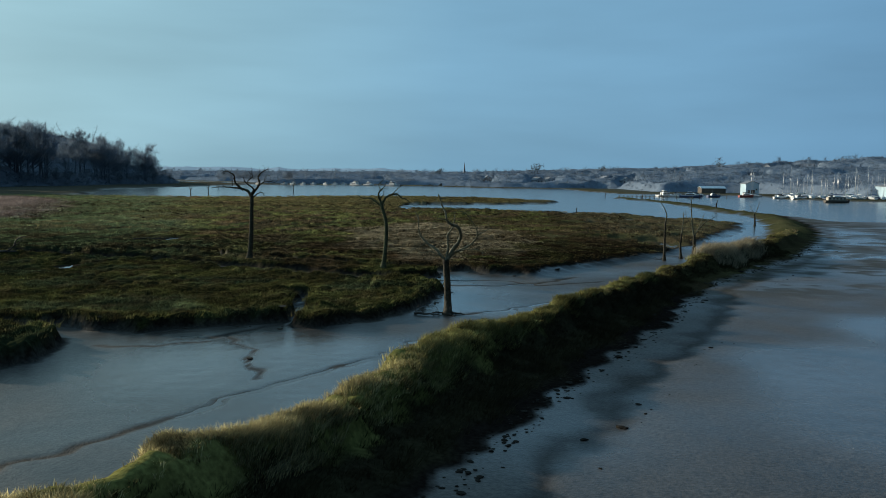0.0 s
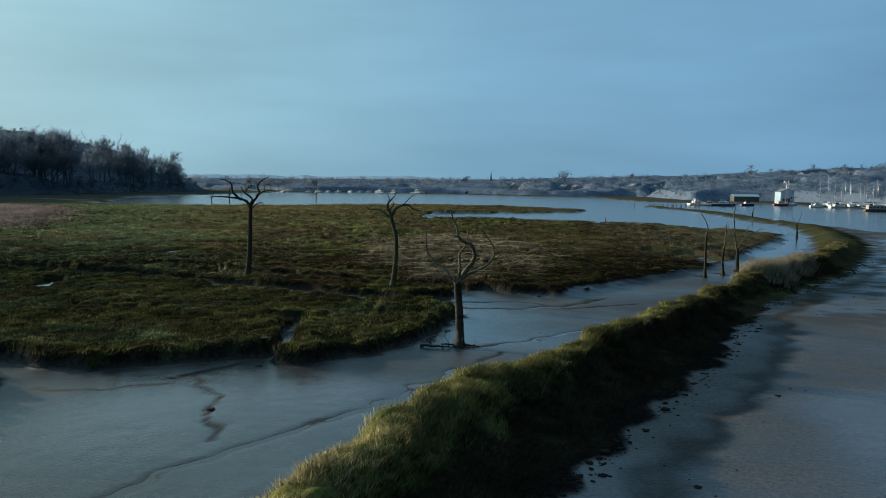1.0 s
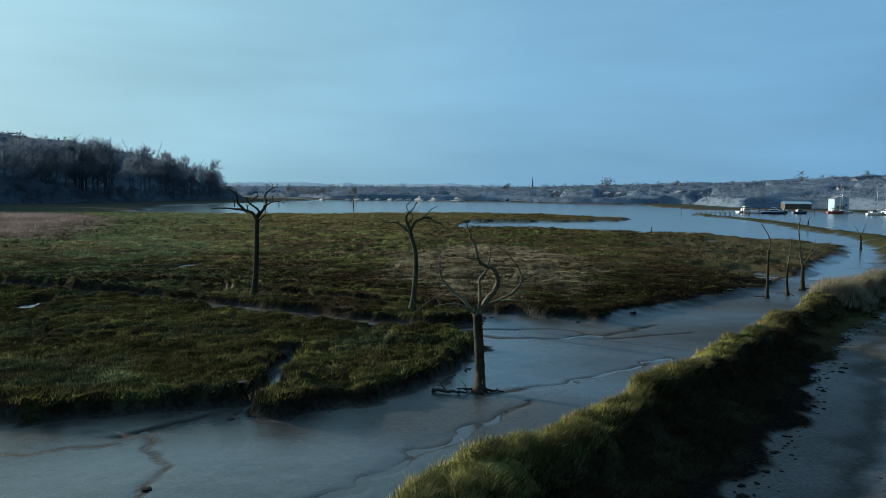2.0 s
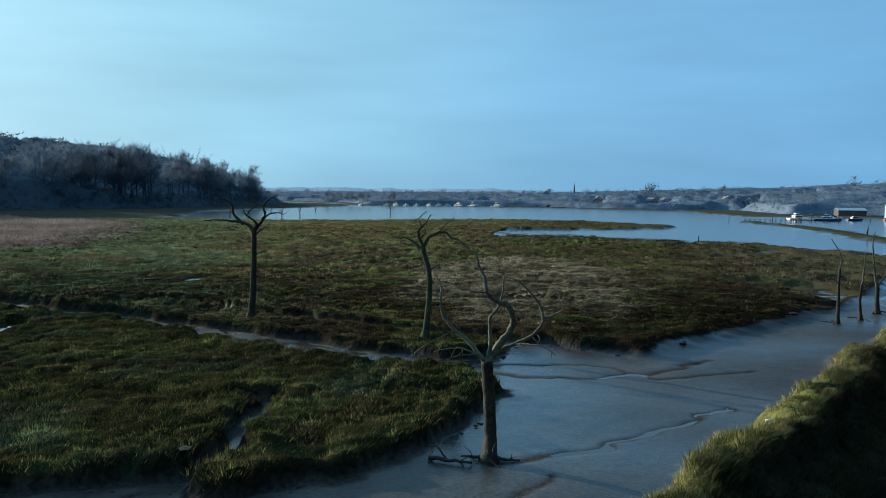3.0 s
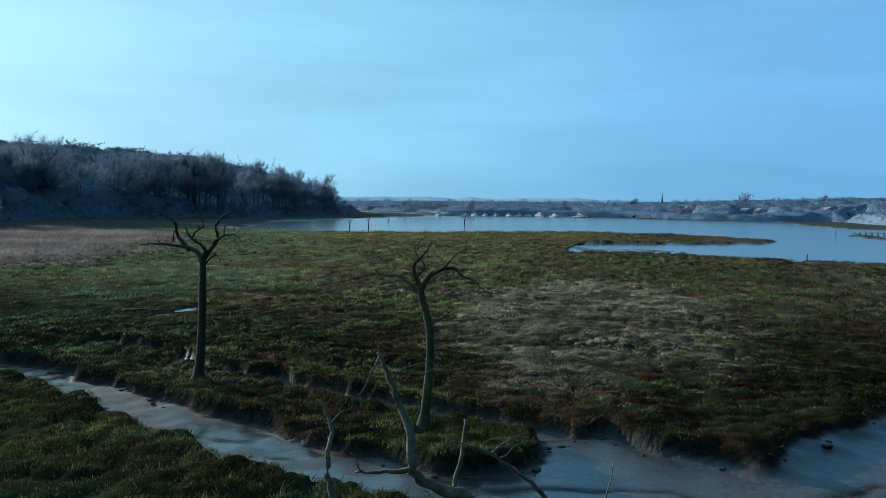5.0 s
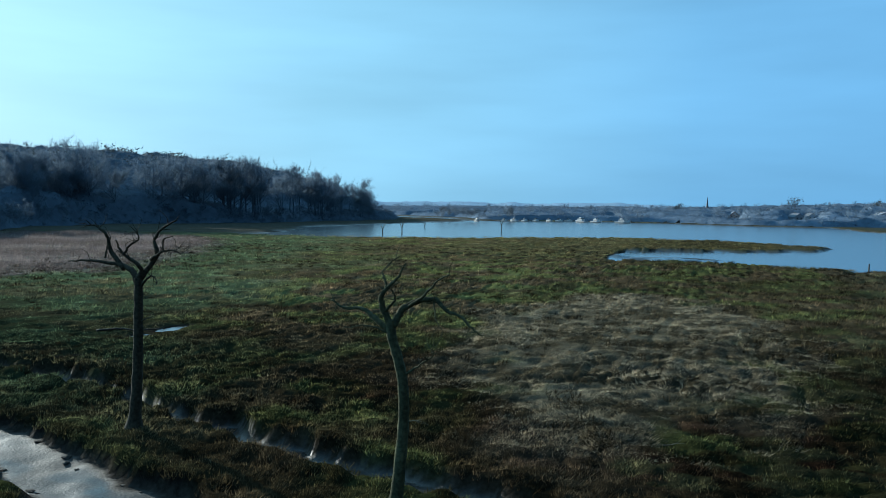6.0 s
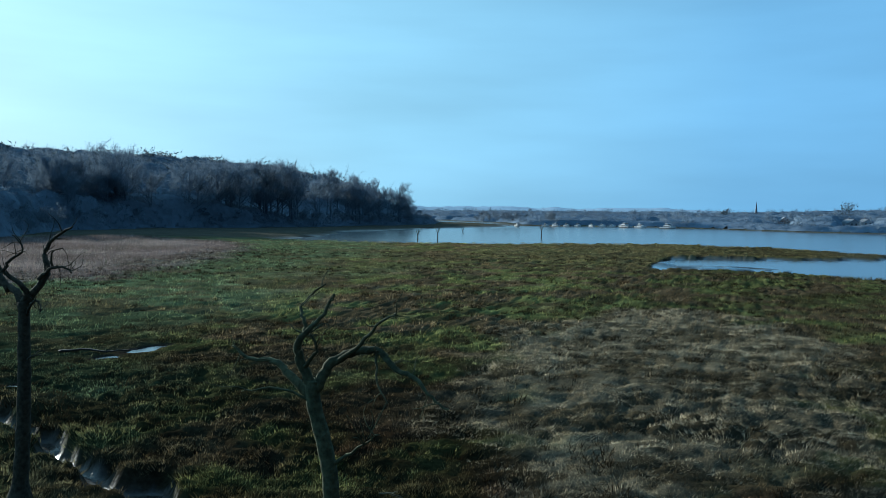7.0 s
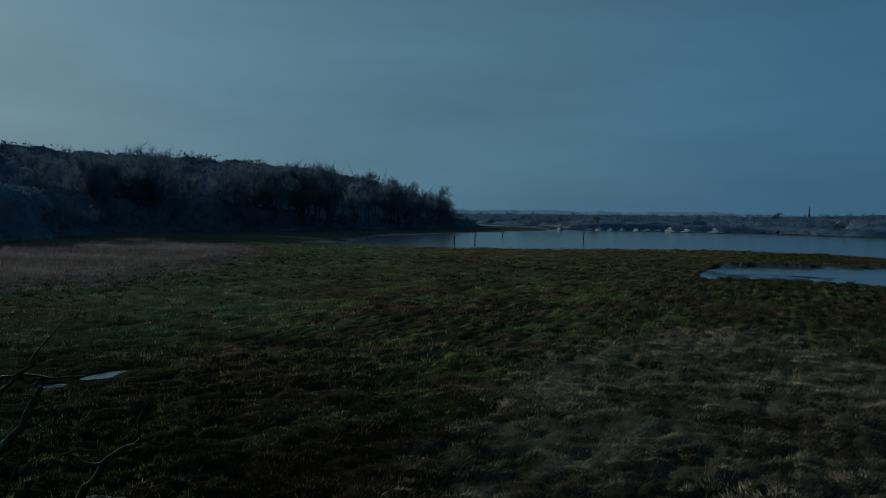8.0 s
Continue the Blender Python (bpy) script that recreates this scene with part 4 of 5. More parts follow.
ok = (tf > 0.7) & (patch + 0.22 * rng.uniform(-1, 1, len(x)) > 0.51)
x, y = x[ok], y[ok]
blades("tussock_growth", x, y, 0.28 + 0.36 * rng.uniform(0, 1, len(x)) ** 2, 34, rng, "low dark brown tussocks scattered over the green field", "grass", 1.0, 0.034, 0.75, (0.024, 0.019, 0.011), gap_shade=0.25, bent=False)
# reeds
x, y = strewn(24000, -222, -70, 126, 305)
rd = inside(x, y, REEDS) + 12 * (vnoise(x, y, 7, 84) - 0.5) + 5 * (vnoise(x, y, 2.0, 83) - 0.5) + 3 * rng.uniform(-1, 1, len(x))
x, y, rd = x[rd > 0], y[rd > 0], rd[rd > 0]
ripe = step(3, 13, rd + 9 * (vnoise(x, y, 9, 88) - 0.5))[:, None]
band = step(0.45, 0.7, vnoise(x * 0.35, y, 9, 89))[:, None]
colour = np.array([[0.062, 0.043, 0.036]]) * (1 - ripe) + (np.array([[0.15, 0.118, 0.108]]) * (1 - band) + np.array([[0.23, 0.19, 0.175]]) * band) * ripe
blades("reed_bed", x, y, (0.55 + 0.75 * ripe[:, 0]) * rng.uniform(0.75, 1.1, len(x)), 10, rng, "pinkish-buff dead reeds in a broad bed", "reeds", 1.0, 0.04, 0.45, colour, gap_shade=0.2, bent=False, gain=1.5)


# long grass along the bank
def along(pts, s):
    p = np.array(pts, float)
    seg = np.hypot(*np.diff(p, axis=0).T)
    cum = np.concatenate([[0], np.cumsum(seg)])
    i_ = np.clip(np.searchsorted(cum, s) - 1, 0, len(seg) - 1)
    d = (p[i_ + 1] - p[i_]) / seg[i_][:, None]
    return p[i_] + d * (s - cum[i_])[:, None], d


s = np.concatenate([rng.uniform(8, 165, 12500), rng.uniform(8, 34, 3500)])
at, d = along(BANK, s)
off = np.clip(rng.normal(0.1, 0.85, len(s)), -0.9 - 0.8 * step(28, 60, s), 1.6 - 1.1 * step(43, 68, s))
s_keep = (s < 82) | (rng.uniform(0, 1, len(s)) < 0.25)
at, d, off = at[s_keep], d[s_keep], off[s_keep]
x, y = at[:, 0] + d[:, 1] * off, at[:, 1] - d[:, 0] * off
clump = vnoise(x, y, 1.6, 85)
ok = clump + 0.3 * rng.uniform(0, 1, len(x)) > 0.42
x, y, clump = x[ok], y[ok], clump[ok]
pale = step(0.45, 0.8, vnoise(x, y, 6, 86))
colour = np.array([[0.15, 0.142, 0.056]]) * (1 - pale[:, None]) + np.array([[0.31, 0.265, 0.14]]) * pale[:, None]
blades("bank_grass", x, y, 0.20 + 0.30 * clump, 20, rng, "long yellow-green grass along the crest of the bank", "grass", 0.8, 0.010, 0.8, colour, gap_shade=0.65, gain=1.75, sward=True, steep=True)
# Scrub on the face is darkened in colour to look shaded.
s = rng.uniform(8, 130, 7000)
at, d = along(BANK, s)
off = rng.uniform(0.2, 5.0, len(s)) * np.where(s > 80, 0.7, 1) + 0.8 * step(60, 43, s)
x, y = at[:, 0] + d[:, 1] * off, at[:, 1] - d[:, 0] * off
blades("bank_grass", x, y, 0.22 + 0.25 * vnoise(x, y, 1.5, 87), 16, rng, "short brown-olive scrub coloured darker for the shaded bank face", "grass", 0.8, 0.018, 0.7, (0.036, 0.031, 0.016), bent=False)
s = rng.uniform(94, 122, 800)
at, d = along(BANK, s)
off = rng.normal(0.2, 0.8, len(s))
ok = s > 104
x, y = (at[:, 0] + d[:, 1] * off)[ok], (at[:, 1] - d[:, 0] * off)[ok]
blades("straw_grass", x, y, 0.9 + 0.5 * rng.uniform(0, 1, len(x)), 22, rng, "tall pale feathery grass on the bank", "grass", 0.4, 0.014, 0.4, (0.33, 0.28, 0.19))


# ---- woods ----
def bare_tree_mesh(name, h, spread, rng, stems=1, twig_n=1100, width=0.05):
    """A leafless tree: trunk, limbs and a haze of fine twigs."""
    pieces, tips = [], []
    for st in range(stems):
        bx, by = (0, 0) if stems == 1 else rng.normal(0, 0.5, 2)
        lean = rng.normal(0, 0.06, 2)
        tp = np.array([(bx, by, -1.0), (bx + lean[0] * h * .3, by + lean[1] * h * .3, h * 0.3), (bx + lean[0] * h * .7, by + lean[1] * h * .7, h * .62), (bx + lean[0] * h, by + lean[1] * h, h * .92)])
        tr = h * 0.016
        pieces.append(tube(smooth_path(tp, 3), np.linspace(tr, tr * 0.2, 10), 6))
        for q in range(11):
            u = rng.uniform(-0.1, 0.85)
            at = tp[1] * (1 - u) + tp[3] * u
            a = rng.uniform(0, 6.283)
            ln = spread * (1.15 - 0.7 * u) * rng.uniform(0.6, 1.1)
            end = at + np.array([math.cos(a) * ln, math.sin(a) * ln, ln * rng.uniform(0.6, 1.3)])
            mid_ = (at + end) / 2 + np.array([math.cos(a), math.sin(a), -0.4]) * ln * 0.12
            pieces.append(tube(smooth_path([at, mid_, end], 3), np.linspace(tr * 0.4, tr * 0.1, 7), 4))
            for w_ in range(6):
                c0 = at + (end - at) * rng.uniform(0.35, 1.0)
                e2 = c0 + rng.normal(0, 1, 3) * ln * 0.28 + np.array([0, 0, ln * 0.3])
                pieces.append(tube(np.array([c0, (c0 + e2) / 2 + rng.normal(0, 0.1, 3), e2]), [tr * 0.16, tr * 0.1, tr * 0.05], 3))
                tips.append((c0, e2))
    v, f = joined(pieces)
    f = tri_split(f)
    t = rng.integers(0, len(tips), twig_n)
    c0, e2 = np.array([tips[q][0] for q in t]), np.array([tips[q][1] for q in t])
    st = c0 + (e2 - c0) * rng.uniform(0.2, 1.0, (twig_n, 1))
    d = rng.normal(0, 1, (twig_n, 3)) + np.array([0, 0, 0.6])
    d /= np.linalg.norm(d, axis=1)[:, None]
    en = st + d * h * rng.uniform(0.05, 0.11, (twig_n, 1))
    w = np.cross(d, rng.normal(0, 1, (twig_n, 3)))
    w = w / np.linalg.norm(w, axis=1)[:, None] * width
    tv = np.stack([st - w, st + w, en], 1).reshape(-1, 3)
    tfc = np.arange(twig_n * 3).reshape(-1, 3) + len(v)
    return np.concatenate([v, tv]), np.concatenate([f, tfc])


def clump_tree(h, r, rng, count, base=0.25, leaf=0.5, flat=0.8):
    """A dense crown of many small facets with an uneven outline."""
    lobes = rng.normal(0, 1, (7, 3)) * np.array([r * .45, r * .45, h * .17]) + np.array([0, 0, h * 0.56])
    q = lobes[rng.integers(0, 7, count)] + rng.normal(0, 1, (count, 3)) * np.array([r * .3, r * .3, h * .15 * flat])
    q[:, 2] = np.clip(q[:, 2], h * base, h)
    a = rng.normal(0, 1, (count, 3, 3)) * leaf
    v = (q[:, None, :] + a).reshape(-1, 3)
    return v, np.arange(count * 3).reshape(-1, 3)


rng = np.random.default_rng(404)
variants = []
for k in range(6):
    hh = (17, 15, 19, 14, 16, 18)[k]
    v, f = bare_tree_mesh("bare_tree", hh, hh * 0.34, rng, 1 + (k % 3 == 2), 3200, 0.024)
    thing = tagged(empty("bare_tree", 0, 0, 0), "leafless tree tinted blue-grey for haze at the edge of the wood", "tree", "trees along the wood edge")
    nt = (len(f) - 3200)
    ob = adopt(mesh_np("trunk", v, f[:nt], HAZED_TWIGS), thing)
    adopt(mesh_np("crown", v[f[nt:].ravel()], np.arange(3200 * 3).reshape(-1, 3), HAZED_TWIGS), thing)
    variants.append((thing, hh))


def planted(k, x, y, scale, first=[True] * 6):
    thing, hh = variants[k]
    z = height(x, y) - 0.2
    m_ = pose(x, y, z, 0, 0, rng.uniform(0, 360)) @ Matrix.Diagonal((scale, scale, scale, 1))
    if first[k]:
        first[k] = False
        thing.matrix_basis = m_
        return thing
    c_ = copy_thing(thing, m_)
    c_.scale = (scale, scale, scale)
    return c_


# crest of trees round the point of the wood
EDGE = [(-199, 596), (-204, 560), (-213, 484), (-226, 424), (-254, 386), (-252, 322)]
ee = np.array(EDGE, float)
for k in range(74):
    u = rng.uniform(0, 1) ** 1.2
    at, d = along(EDGE, np.array([u * 289]))
    back_ = rng.uniform(2, 22)
    x_, y_ = at[0][0] + d[0][1] * back_, at[0][1] - d[0][0] * back_
    if x_ > -192:
        continue
    planted(int(rng.integers(0, 6)), float(x_), float(y_), float(rng.uniform(0.85, 1.15) * (0.95 + 0.40 * min(u * 9, 1.0) + 0.30 * min(u * 3.5, 1.0))))

def stand(name, protos, x, y, low, high, rng, mat, label, category="woodland", sink=0.4):
    """Many trees of a few shapes, turned and scaled, as one far wood, with rounded crowns."""
    z = land(x, y)[0]
    vs, fs, ns, n0 = [], [], [], 0
    for x_, y_, z_ in zip(x, y, z):
        v, f = protos[int(rng.integers(0, len(protos)))]
        a, s_ = rng.uniform(0, 6.283), rng.uniform(low, high)
        ca, sa = math.cos(a), math.sin(a)
        r = np.stack([v[:, 0] * ca - v[:, 1] * sa, v[:, 0] * sa + v[:, 1] * ca, v[:, 2]], 1)
        d = r - np.array([0, 0, 0.45 * v[:, 2].max()])
        ns.append(d / (np.linalg.norm(d, axis=1)[:, None] + 1e-6))
        vs.append(r * s_ + np.array([x_, y_, max(z_, -0.6) - sink]))
        fs.append(f + n0)
        n0 += len(v)
    nn = np.concatenate(ns) + rng.normal(0, 0.12, (n0, 3))
    nn /= np.linalg.norm(nn, axis=1)[:, None]
    return tagged(mesh_np(name, np.concatenate(vs), np.concatenate(fs), mat, True, normals=nn), label, category, kind="structure" if name == "backdrop" else "stuff")


def twig_tree(h, rng, n_, width):
    v, f = bare_tree_mesh("t", h, h * 0.3, rng, 1, n_, width)
    f = f[-n_:]
    return v[f.ravel()], np.arange(n_ * 3).reshape(-1, 3)


def canopy_fuzz(name, places, among, count, length, width, mat, label, kind):
    """Single fine twigs standing thick all over the roof of a wood."""
    pool = places[among]
    q = pool[rng.integers(0, len(pool), count)] + rng.uniform(-1.4, 1.4, (count, 3)) * np.array([1, 1, 0.25])
    d = rng.normal(0, 0.75, (count, 3)) + np.array([0, 0, 0.8])
    d /= np.linalg.norm(d, axis=1)[:, None]
    w = np.cross(d, rng.normal(0, 1, (count, 3)))
    w = w / (np.linalg.norm(w, axis=1)[:, None] + 1e-6) * width
    q = q - d * length * 0.25
    tip = q + d * length * rng.uniform(0.5, 1.2, (count, 1))
    up = rng.normal(0, 0.22, (count, 3)) + np.array([-0.15, -0.45, 0.8])
    up = np.repeat(up / np.linalg.norm(up, axis=1)[:, None], 3, 0)
    return tagged(mesh_np(name, np.stack([q - w, q + w, tip], 1).reshape(-1, 3), np.arange(count * 3).reshape(-1, 3), mat, normals=up), label, "woodland", kind=kind)


# the body of the wood on its hill
bx, by = np.meshgrid(np.arange(-600, -160, 2.4), np.arange(170, 780, 2.6))
cx, cy = bx.ravel(), by.ravel()
cx, cy = cx + rng.uniform(-0.8, 0.8, cx.shape), cy + rng.uniform(-0.8, 0.8, cy.shape)
wd = inside(cx, cy, WOOD) + 5 * (vnoise(cx, cy, 7, 111) - 0.5)
low_tip = step(400, 470, cy) * (1 - step(25, 60, wd))
dome = 0.45 * np.sin(1.5708 * vnoise(cx, cy, 9, 112)) + 0.35 * vnoise(cx, cy, 5, 113) + 0.2 * vnoise(cx, cy, 3, 114)
tall = (8.5 + 10.0 * dome) * (1 - 0.62 * low_tip) * step(-1, 9, wd)
cz = land(cx, cy)[0] - 0.8 + tall
cols = bx.shape[1]
i, j = np.meshgrid(np.arange(bx.shape[0] - 1), np.arange(cols - 1), indexing="ij")
quads = np.stack([i * cols + j, i * cols + j + 1, (i + 1) * cols + j + 1, (i + 1) * cols + j], -1).reshape(-1, 4)
quads = quads[(wd[quads].max(1) > -1) & (wd[quads].min(1) < 170)]
used, quads = np.unique(quads, return_inverse=True)
canopy_fuzz("woodland", np.stack([cx, cy, cz], 1), (wd > 0) & (wd < 150), 300000, 1.3, 0.10, HAZED_TWIGS, "fine bare twigs over the roof of the wood", "stuff")
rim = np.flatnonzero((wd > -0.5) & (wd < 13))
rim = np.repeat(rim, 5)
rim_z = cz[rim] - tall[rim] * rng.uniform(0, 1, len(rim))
canopy_fuzz("understorey", np.stack([cx[rim], cy[rim], rim_z], 1), np.ones(len(rim), bool), 90000, 1.9, 0.09, HAZED_TWIGS, "thin bare branches down the flank of the wood", "stuff")
tagged(mesh_np("woodland", np.stack([cx, cy, cz], 1)[used], quads.reshape(-1, 4), HAZED_CANOPY, True), "dark smooth mass of a leafless wood on a low hill", "woodland", kind="stuff")
# bare crowns rising out of it
x, y = rng.uniform(-560, -165, 1500), rng.uniform(190, 740, 1500)
wd = inside(x, y, WOOD)
ok = (wd > 9) & (wd < 150) & ((y < 430) | (wd > 26 + 0.1 * (y - 430)))
protos = [twig_tree(14.5, rng, 420, 0.045) for k in range(8)]
stand("woodland", protos, x[ok], y[ok], 0.8, 1.2, rng, HAZED_TWIGS, "fine bare crowns over a dense dark wood")
x, y = rng.uniform(-330, -165, 420), rng.uniform(400, 700, 420)
wd = inside(x, y, WOOD)
ok = (wd > 2) & (wd < 75)
protos = [twig_tree(7.5, rng, 420, 0.035) for k in range(5)]
stand("understorey", protos, x[ok], y[ok], 0.7, 1.25, rng, HAZED_TWIGS, "bare thicket under the trees of the wood's edge", "bushes")
# evergreens on the skyline
x, y = rng.uniform(-560, -215, 620), rng.uniform(230, 700, 620)
wd = inside(x, y, WOOD)
ok = (wd > 45) & (wd < 150)
protos = [clump_tree(20.5, 5.2, rng, 560, 0.35, 0.62) for k in range(6)]
stand("evergreen_trees", protos, x[ok], y[ok], 0.85, 1.15, rng, HAZED_EVERGREEN, "dark evergreen tree tops standing along the hill", sink=4.5)
# scrub at the foot of the wood and on the far point
spots = [(float(a[0] + rng.normal(0, 3)), float(a[1] + rng.normal(0, 3)), rng.uniform(3, 6)) for a in along(EDGE, rng.uniform(0, 289, 110))[0]]
spots += [(rng.uniform(-176, -140), 640 + rng.uniform(0, 20), rng.uniform(2.0, 4)) for q in range(40)] + [(-128 + rng.normal(0, 4), 690 + rng.normal(0, 4), rng.uniform(5, 9)) for q in range(14)]
spots += [(-232 + rng.normal(0, 10), 292 + rng.normal(0, 10), rng.uniform(5, 9)) for q in range(46)]
spots = np.array(spots)
protos = [twig_tree(6.5, rng, 520, 0.03) for k in range(5)]
stand("scrub", protos, spots[:, 0], spots[:, 1], 0.7, 1.7, rng, HAZED_TWIGS, "low bare scrub along the water's edge", "bushes", 0.1)
# wooded hills beyond the river, open where houses stand
VILLAGE = [(183, 760), (189, 759), (195, 758), (409, 788), (41, 793), (82, 733), (65, 856), (96, 834), (328, 919), (418, 916), (149, 773), (174, 833), (408, 733), (358, 771), (394, 795), (146, 760), (154, 705), (259, 691), (62, 884), (236, 916), (291, 912), (140, 787), (242, 858), (152, 891), (333, 810), (53, 926), (310, 795), (81, 912), (376, 829), (94, 748), (143, 868), (300, 904), (322, 738)]
def clearing(x, y, reach):
    ok = np.ones(x.shape, bool)
    for hx, hy in VILLAGE:
        ok &= ~((np.abs(x - hx - (hx / hy) * (y - hy)) < 8) & (y < hy + 7) & (y > hy - reach))
    return ok


# the closed canopy of the far woods, crown beside crown
bx, by = np.meshgrid(np.arange(-620, 1000, 3.2), np.arange(380, 1180, 4.0))
cx, cy = bx.ravel(), by.ravel()
cx, cy = cx + rng.uniform(-1, 1, cx.shape), cy + rng.uniform(-1.2, 1.2, cy.shape)
nd = inside(cx, cy, NORTH)
dome = 0.6 * np.sin(1.5708 * vnoise(cx, cy, 12, 101)) + 0.4 * vnoise(cx, cy, 7, 102)
tall = (4.5 + 4.5 * dome + 3.0 * vnoise(cx, cy, 40, 103)) * (0.6 + 0.4 * step(15, 90, nd)) * (1 + 0.1 * step(-20, 120, cx))
cover = step(0.25, 0.42, vnoise(cx, cy, 30, 104) + 0.4 * step(30, 100, nd)) * step(10, 18, nd - 30 * step(90, 130, cx)) * (0.42 + 0.58 * clearing(cx, cy, 60))
cz = land(cx, cy)[0] - 1.5 + tall * cover
cols = bx.shape[1]
i, j = np.meshgrid(np.arange(bx.shape[0] - 1), np.arange(cols - 1), indexing="ij")
quads = np.stack([i * cols + j, i * cols + j + 1, (i + 1) * cols + j + 1, (i + 1) * cols + j], -1).reshape(-1, 4)
keep = (cover[quads].max(1) > 0) & (nd[quads].min(1) > 8)
quads = quads[keep]
used, quads = np.unique(quads, return_inverse=True)
quads = quads.reshape(-1, 4)
canopy_fuzz("backdrop", np.stack([cx, cy, cz], 1), (cover > 0.15) & (nd < 330), 260000, 2.0, 0.17, HAZED_FARWOOD, "fine hazy twigs over the far woods", "structure")
tagged(mesh_np("backdrop", np.stack([cx, cy, cz], 1)[used], quads, HAZED_FAR_CANOPY, True), "hazy leafless woods on the hills across the river", "woodland", kind="structure")
# bare crowns standing out of it
x, y = rng.uniform(-500, 700, 3000), rng.uniform(400, 1000, 3000)
nd = inside(x, y, NORTH)
ok = (nd > 14 + 30 * step(90, 130, x)) & (nd < 330) & clearing(x, y, 30)
protos = [twig_tree(12, rng, 170, 0.09) for k in range(8)]
stand("backdrop", protos, x[ok], y[ok], 0.8, 1.35, rng, HAZED_FARWOOD, "hazy bare tree crowns on the hills across the river", sink=2.5)


# ridge on the skyline, its pale blue colour standing in for haze
ra = np.linspace(-0.75, 0.75, 260)
rows_ = []
for far, base in ((2300.0, 0.0), (2600.0, 1.0), (3000.0, 0.6)):
    rise = 0.8 * (13 + 15 * vnoise(ra * 900, 0 * ra, 90, 121) + 7 * vnoise(ra * 900, 0 * ra, 22, 122) + 4 * vnoise(ra * 2600, 0 * ra, 9, 123)) * base
    rows_.append(np.stack([far * np.sin(ra), far * np.cos(ra), rise], 1))
rv = np.concatenate(rows_)
i, j = np.meshgrid(np.arange(2), np.arange(259), indexing="ij")
tagged(mesh_np("backdrop", rv, np.stack([i * 260 + j, i * 260 + j + 1, (i + 1) * 260 + j + 1, (i + 1) * 260 + j], -1).reshape(-1, 4), HAZED_RIDGE, True), "wooded ridge on the far skyline, coloured pale for haze", "hills", kind="structure")


# ---- across the river: houses, sheds, boats ----
def house(x, y, turn, w, d, h, roof_h, wall_mat, windows, label, group="village houses", category="house", chimney=True, sunk=0.6, roof_mat=None):
    """A gabled house: wall with two gable ends along x, pitched roof, sunk windows and a chimney."""
    z = height(x, y)
    thing = tagged(empty("house", x, y, z, turn), label, category, group)
    bm = bmesh.new()
    outline = [(-w / 2, -sunk), (w / 2, -sunk), (w / 2, h), (0, h + roof_h), (-w / 2, h)]
    for yy in (-d / 2, d / 2):
        bm.faces.new([bm.verts.new((a, yy, c)) for a, c in outline])
    bm.verts.ensure_lookup_table()
    for k in range(5):
        q = (k + 1) % 5
        bm.faces.new((bm.verts[k], bm.verts[k + 5], bm.verts[q + 5], bm.verts[q]))
    bmesh.ops.recalc_face_normals(bm, faces=bm.faces[:])
    wall = part("wall", bm, wall_mat, thing)
    bm = bmesh.new()
    o, t = 0.35, 0.22
    up = roof_h / (w / 2)
    for sgn in (-1, 1):
        prof = [(0, h + roof_h + 0.02), (sgn * (w / 2 + o), h - o * up + 0.02), (sgn * (w / 2 + o), h - o * up + t), (0, h + roof_h + t)]
        ends = [[bm.verts.new((a, yy, c)) for a, c in prof] for yy in (-d / 2 - o, d / 2 + o)]
        for e_ in ends:
            bm.faces.new(e_)
        for k in range(4):
            bm.faces.new((ends[0][k], ends[1][k], ends[1][(k + 1) % 4], ends[0][(k + 1) % 4]))
    bmesh.ops.recalc_face_normals(bm, faces=bm.faces[:])
    roof = part("roof", bm, roof_mat or SLATE, thing)
    if chimney:
        part("chimney", box_bm(0.7, 0.7, 1.6, w * 0.18, d * 0.3, h + roof_h * 0.55, 0.03), BRICK_WALL, roof)
    for wx, wz, ww, wh in windows:
        part("window", box_bm(ww, 0.1, wh, wx, -d / 2 - 0.03, wz, 0.01), GLASS_DARK, wall)
    return thing


def ring_hull(stations, mat_name, parent, mat, label=""):
    """A boat's hull from rings of (x, half beam, keel z, deck z)."""
    bm = bmesh.new()
    rings = []
    for x_, hb, kz, dz in stations:
        rings.append([bm.verts.new(p) for p in ((x_, -hb, dz), (x_, -hb * 0.92, kz + (dz - kz) * 0.45), (x_, -hb * 0.45, kz + 0.05), (x_, 0, kz), (x_, hb * 0.45, kz + 0.05), (x_, hb * 0.92, kz + (dz - kz) * 0.45), (x_, hb, dz))])
    for a, b_ in zip(rings[:-1], rings[1:]):
        for k in range(6):
            bm.faces.new((a[k], a[k + 1], b_[k + 1], b_[k]))
        bm.faces.new((a[6], a[0], b_[0], b_[6]))
    bm.faces.new(rings[0])
    bm.faces.new(rings[-1])
    bmesh.ops.recalc_face_normals(bm, faces=bm.faces[:])
    return part(mat_name, bm, mat, parent, label)


def rod(name, a, b_, r, mat, parent, label="", sides=6):
    v, f = tube(np.array([a, (np.array(a) + np.array(b_)) / 2, b_]), [r, r, r * 0.8], sides)
    return adopt(mesh_np(name, v, tri_split(f), mat, True), parent, label)


